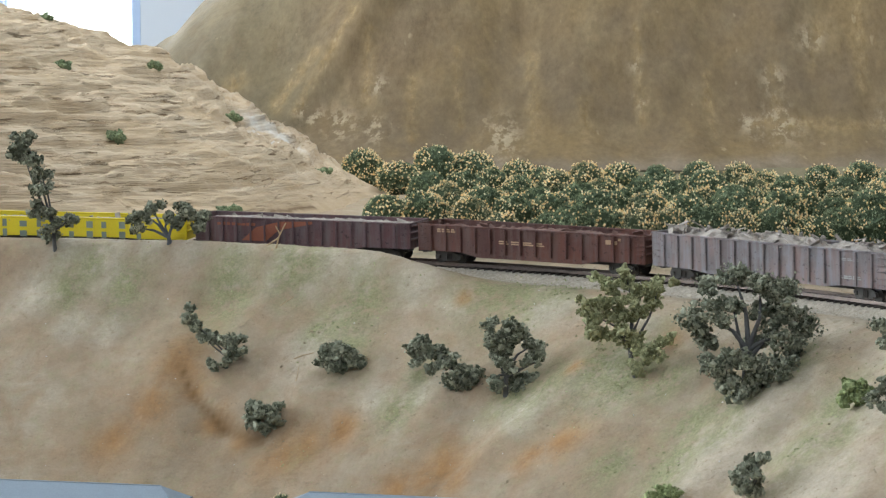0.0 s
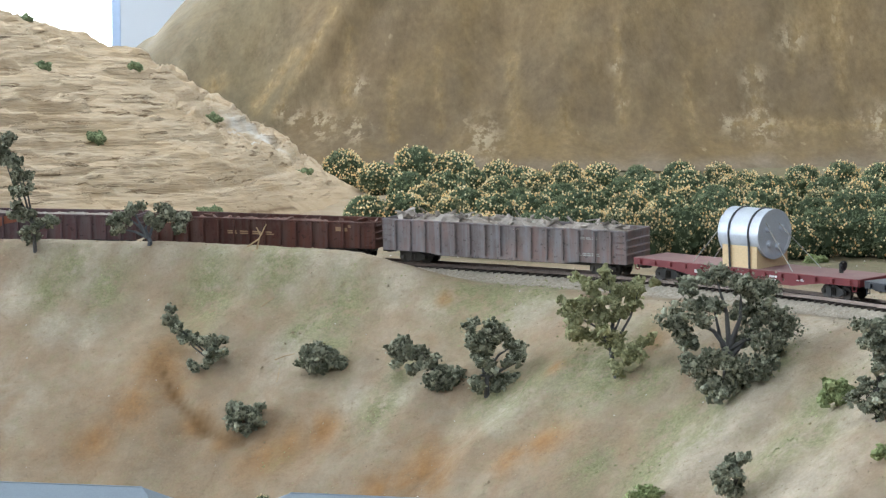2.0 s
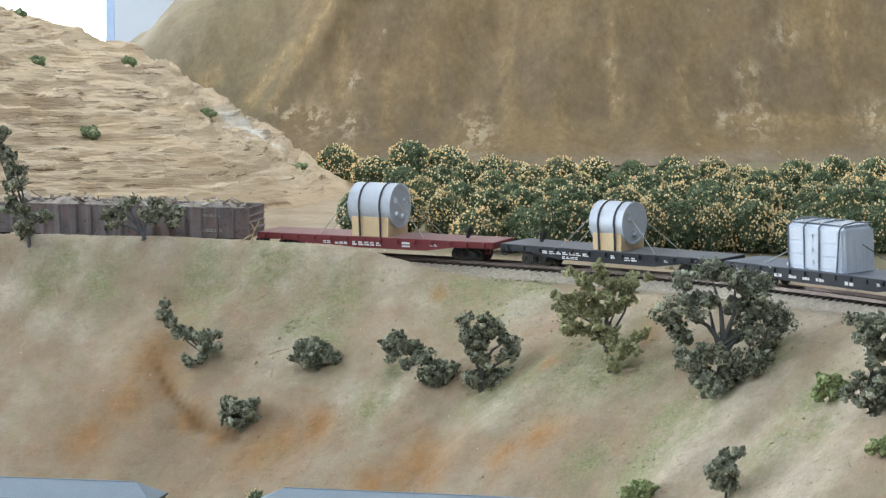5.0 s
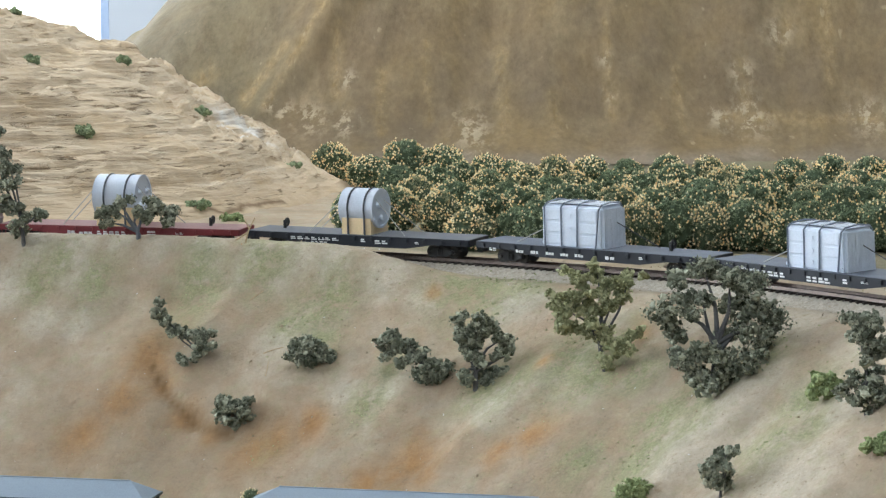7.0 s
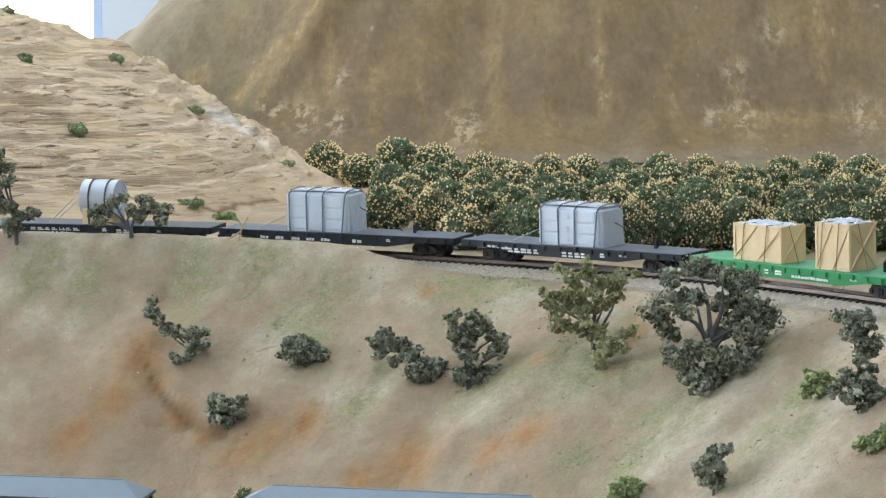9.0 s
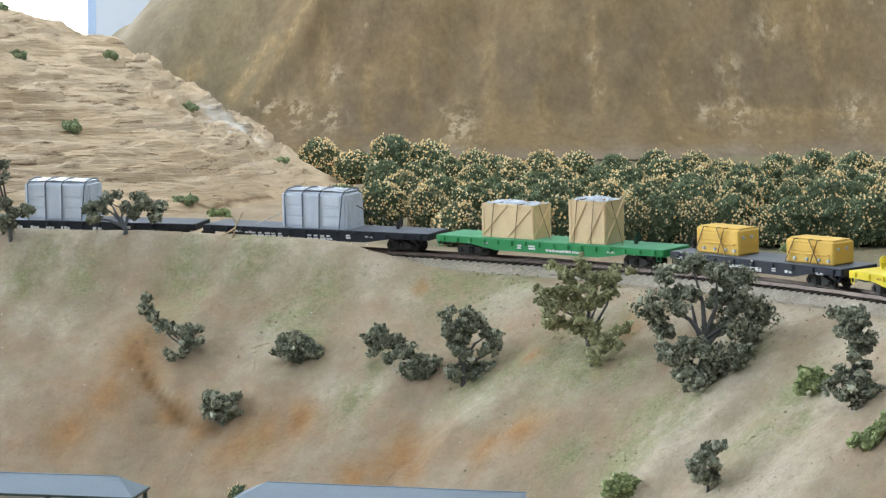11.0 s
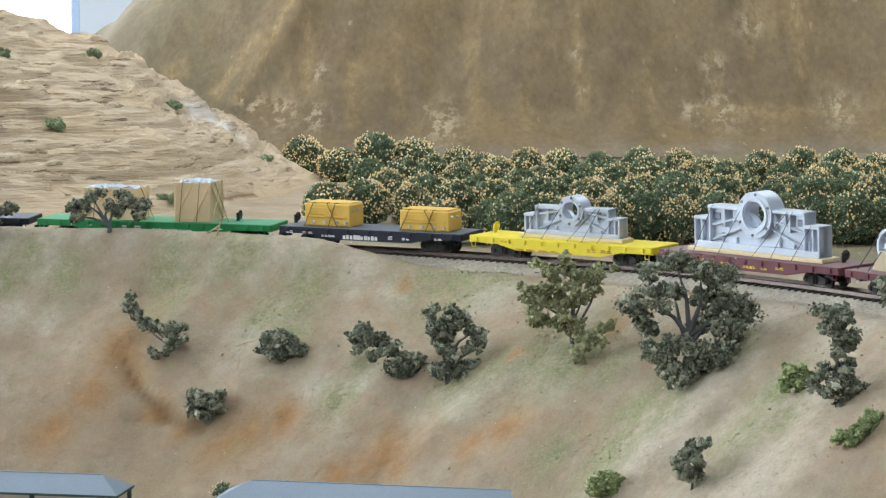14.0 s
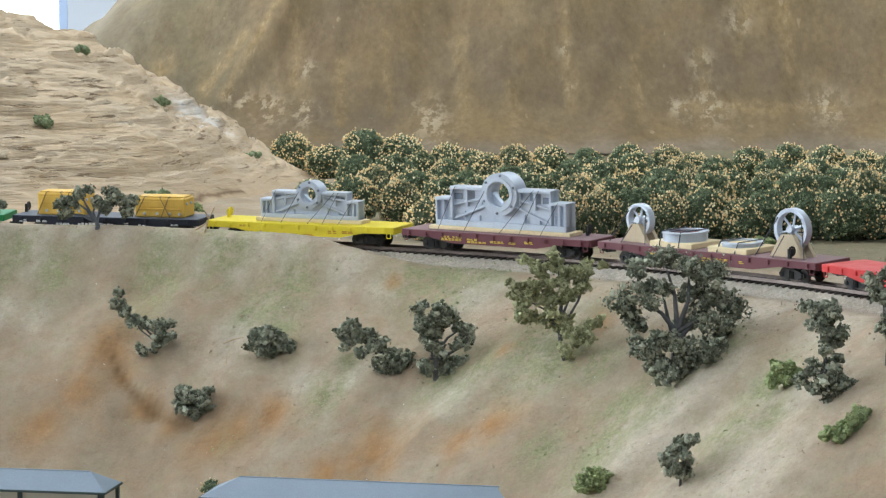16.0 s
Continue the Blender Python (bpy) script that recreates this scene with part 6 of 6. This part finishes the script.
f = flatcar("black flatcar with white lettering bars and a grey crate", -0.2235, 0.026, P_BLACK, P_DECKBLACK, [(-0.104, 0.0090, 0.008, 0.0024, 2), (-0.075, 0.0088, 0.0088, 0.0034, 3), (-0.0592, 0.0088, 0.0086, 0.0034, 3), (-0.0430, 0.0088, 0.0088, 0.0034, 3), (-0.0275, 0.0088, 0.0085, 0.0034, 3), (-0.0125, 0.0088, 0.0092, 0.0034, 3), (0.019, 0.0086, 0.010, 0.0040, 2), (0.053, 0.0108, 0.005, 0.0020, 1)], M_WHITE, 0.070, 0.002, pockets=14)
tarp_crate(f, -0.0185, 0.0645, 0.0310, 0.0350)
f = flatcar("black flatcar with white lettering bars and a grey crate", 0.026, 0.266, P_BLACK, P_DECKBLACK, [(-0.085, 0.0110, 0.014, 0.0016, 3), (-0.070, 0.0100, 0.008, 0.0030, 2), (-0.063, 0.0080, 0.034, 0.0036, 5), (-0.006, 0.0074, 0.026, 0.0040, 4), (0.033, 0.0090, 0.006, 0.0034, 1), (0.052, 0.0108, 0.008, 0.0014, 2)], M_WHITE, 0.074, 0.002, pockets=14)
tarp_crate(f, -0.0015, 0.0660, 0.0310, 0.0325)
f = flatcar("bright green flatcar with white lettering bars and two crates", 0.266, 0.512, P_GREEN, P_DECKGREEN, [(-0.082, 0.0112, 0.005, 0.0014, 1), (-0.066, 0.0112, 0.006, 0.0014, 2), (-0.030, 0.0090, 0.006, 0.0034, 1), (-0.018, 0.0090, 0.008, 0.0034, 1), (0.000, 0.0082, 0.040, 0.0028, 12), (0.062, 0.0108, 0.008, 0.0014, 2)], M_WHITE, 0.075, 0.004, wheel_paint=plain("dark_green_metal", (0.02, 0.05, 0.035)), pockets=16)
wood_crate(f, -0.0450, 0.054, 0.0255, 0.0290, False)
wood_crate(f, 0.0380, 0.036, 0.0280, 0.0360, True)
f = flatcar("dark navy flatcar with white lettering bars and two orange crates", 0.512, 0.7085, P_NAVY, P_DECKBLACK, [(-0.085, 0.0105, 0.008, 0.0020, 2), (-0.068, 0.0105, 0.012, 0.0018, 2), (-0.048, 0.0085, 0.014, 0.0016, 4), (-0.026, 0.0072, 0.036, 0.0054, 10), (0.020, 0.0088, 0.006, 0.0030, 1), (0.034, 0.0088, 0.008, 0.0026, 2), (0.066, 0.0100, 0.008, 0.0016, 2)], M_WHITE, -0.0893, 0.004, pockets=9)
orange_crate(f, -0.0465, 0.0475, 0.0240, 0.0205)
orange_crate(f, 0.0520, 0.0495, 0.0240, 0.0180)
f = flatcar("bright yellow flatcar with a silver casting", 0.7085, 0.909, P_YEL, P_YEL, [(-0.060, 0.0122, 0.012, 0.0014, 3), (-0.045, 0.0060, 0.062, 0.0016, 5), (0.030, 0.0088, 0.010, 0.0028, 2), (0.044, 0.0092, 0.012, 0.0024, 2)], plain("brown_lettering", (0.50, 0.24, 0.03), 0.6), -0.0848, 0.004, wheel_paint=P_YEL, pockets=11, belly=0.0105)
casting(f, 0.0040, 0.099, 0.0355, 0.0125, 0.0245, 0.0100)
f = flatcar("maroon flatcar with yellow lettering bars and a large silver casting", 0.909, 1.1145, P_MAROON, P_DECKMAROON, [(-0.054, 0.0110, 0.009, 0.0014, 3), (-0.042, 0.0110, 0.010, 0.0014, 3), (-0.054, 0.0086, 0.022, 0.0018, 6), (-0.027, 0.0098, 0.011, 0.0015, 3), (-0.027, 0.0076, 0.020, 0.0015, 5), (-0.003, 0.0086, 0.015, 0.0018, 4), (0.016, 0.0086, 0.008, 0.0016, 2), (0.032, 0.0098, 0.009, 0.0020, 2)], M_YLETTER, 0.0785, 0.006, pockets=11)
casting(f, -0.0015, 0.1350, 0.0490, 0.0183, 0.0325, 0.0120)
f = flatcar("maroon flatcar with yellow lettering bars, flywheels and rings", 1.1145, 1.360, P_MAROON, P_DECKMAROON, [(-0.058, 0.0072, 0.011, 0.0060, 2), (-0.039, 0.0072, 0.036, 0.0036, 7), (0.000, 0.0106, 0.012, 0.0013, 2), (0.000, 0.0084, 0.009, 0.0013, 2), (0.014, 0.0106, 0.014, 0.0013, 3), (0.014, 0.0084, 0.012, 0.0013, 3), (0.039, 0.0098, 0.007, 0.0020, 1)], M_YLETTER, 0.0846, -0.013, pockets=12)
spoked_wheel(f, -0.0862, 0.0134)
spoked_wheel(f, 0.0770, 0.0165)
ring_load(f, -0.0365, 0.0190, 0.0070, P_MAROON)
ring_load(f, 0.0245, 0.0170, 0.0028, M_PLANK)
flatcar("bright red flatcar with black trucks", 1.360, 1.5605, P_RED, P_RED, [], M_WHITE, pockets=11)


def motions():
    times = [k * 0.5 for k in range(33)]
    for car, trucks, mid, half in TRAIN:
        walk(car, [(t, car_pose(mid + rolled(t), half)) for t in times])
        for tr, x, wheels in trucks:
            rows = []
            for t in times:
                s = mid + rolled(t)
                turn = on_track(s + x)[1] - car_pose(s, half).to_euler().z
                rows.append((t, pose(x, 0, 0, 0, 0, math.degrees(turn))))
            walk(tr, rows)
            for ws, wx in wheels:
                walk(ws, [(k / 30, pose(wx, 0, 0.0053, 0, math.degrees((rolled(k / 30)) / 0.0053), 0)) for k in range(481)])
    for ob, mid, half, at in CARRIED:
        walk(ob, [(t, car_pose(mid + rolled(t), half) @ at) for t in times])


motions()
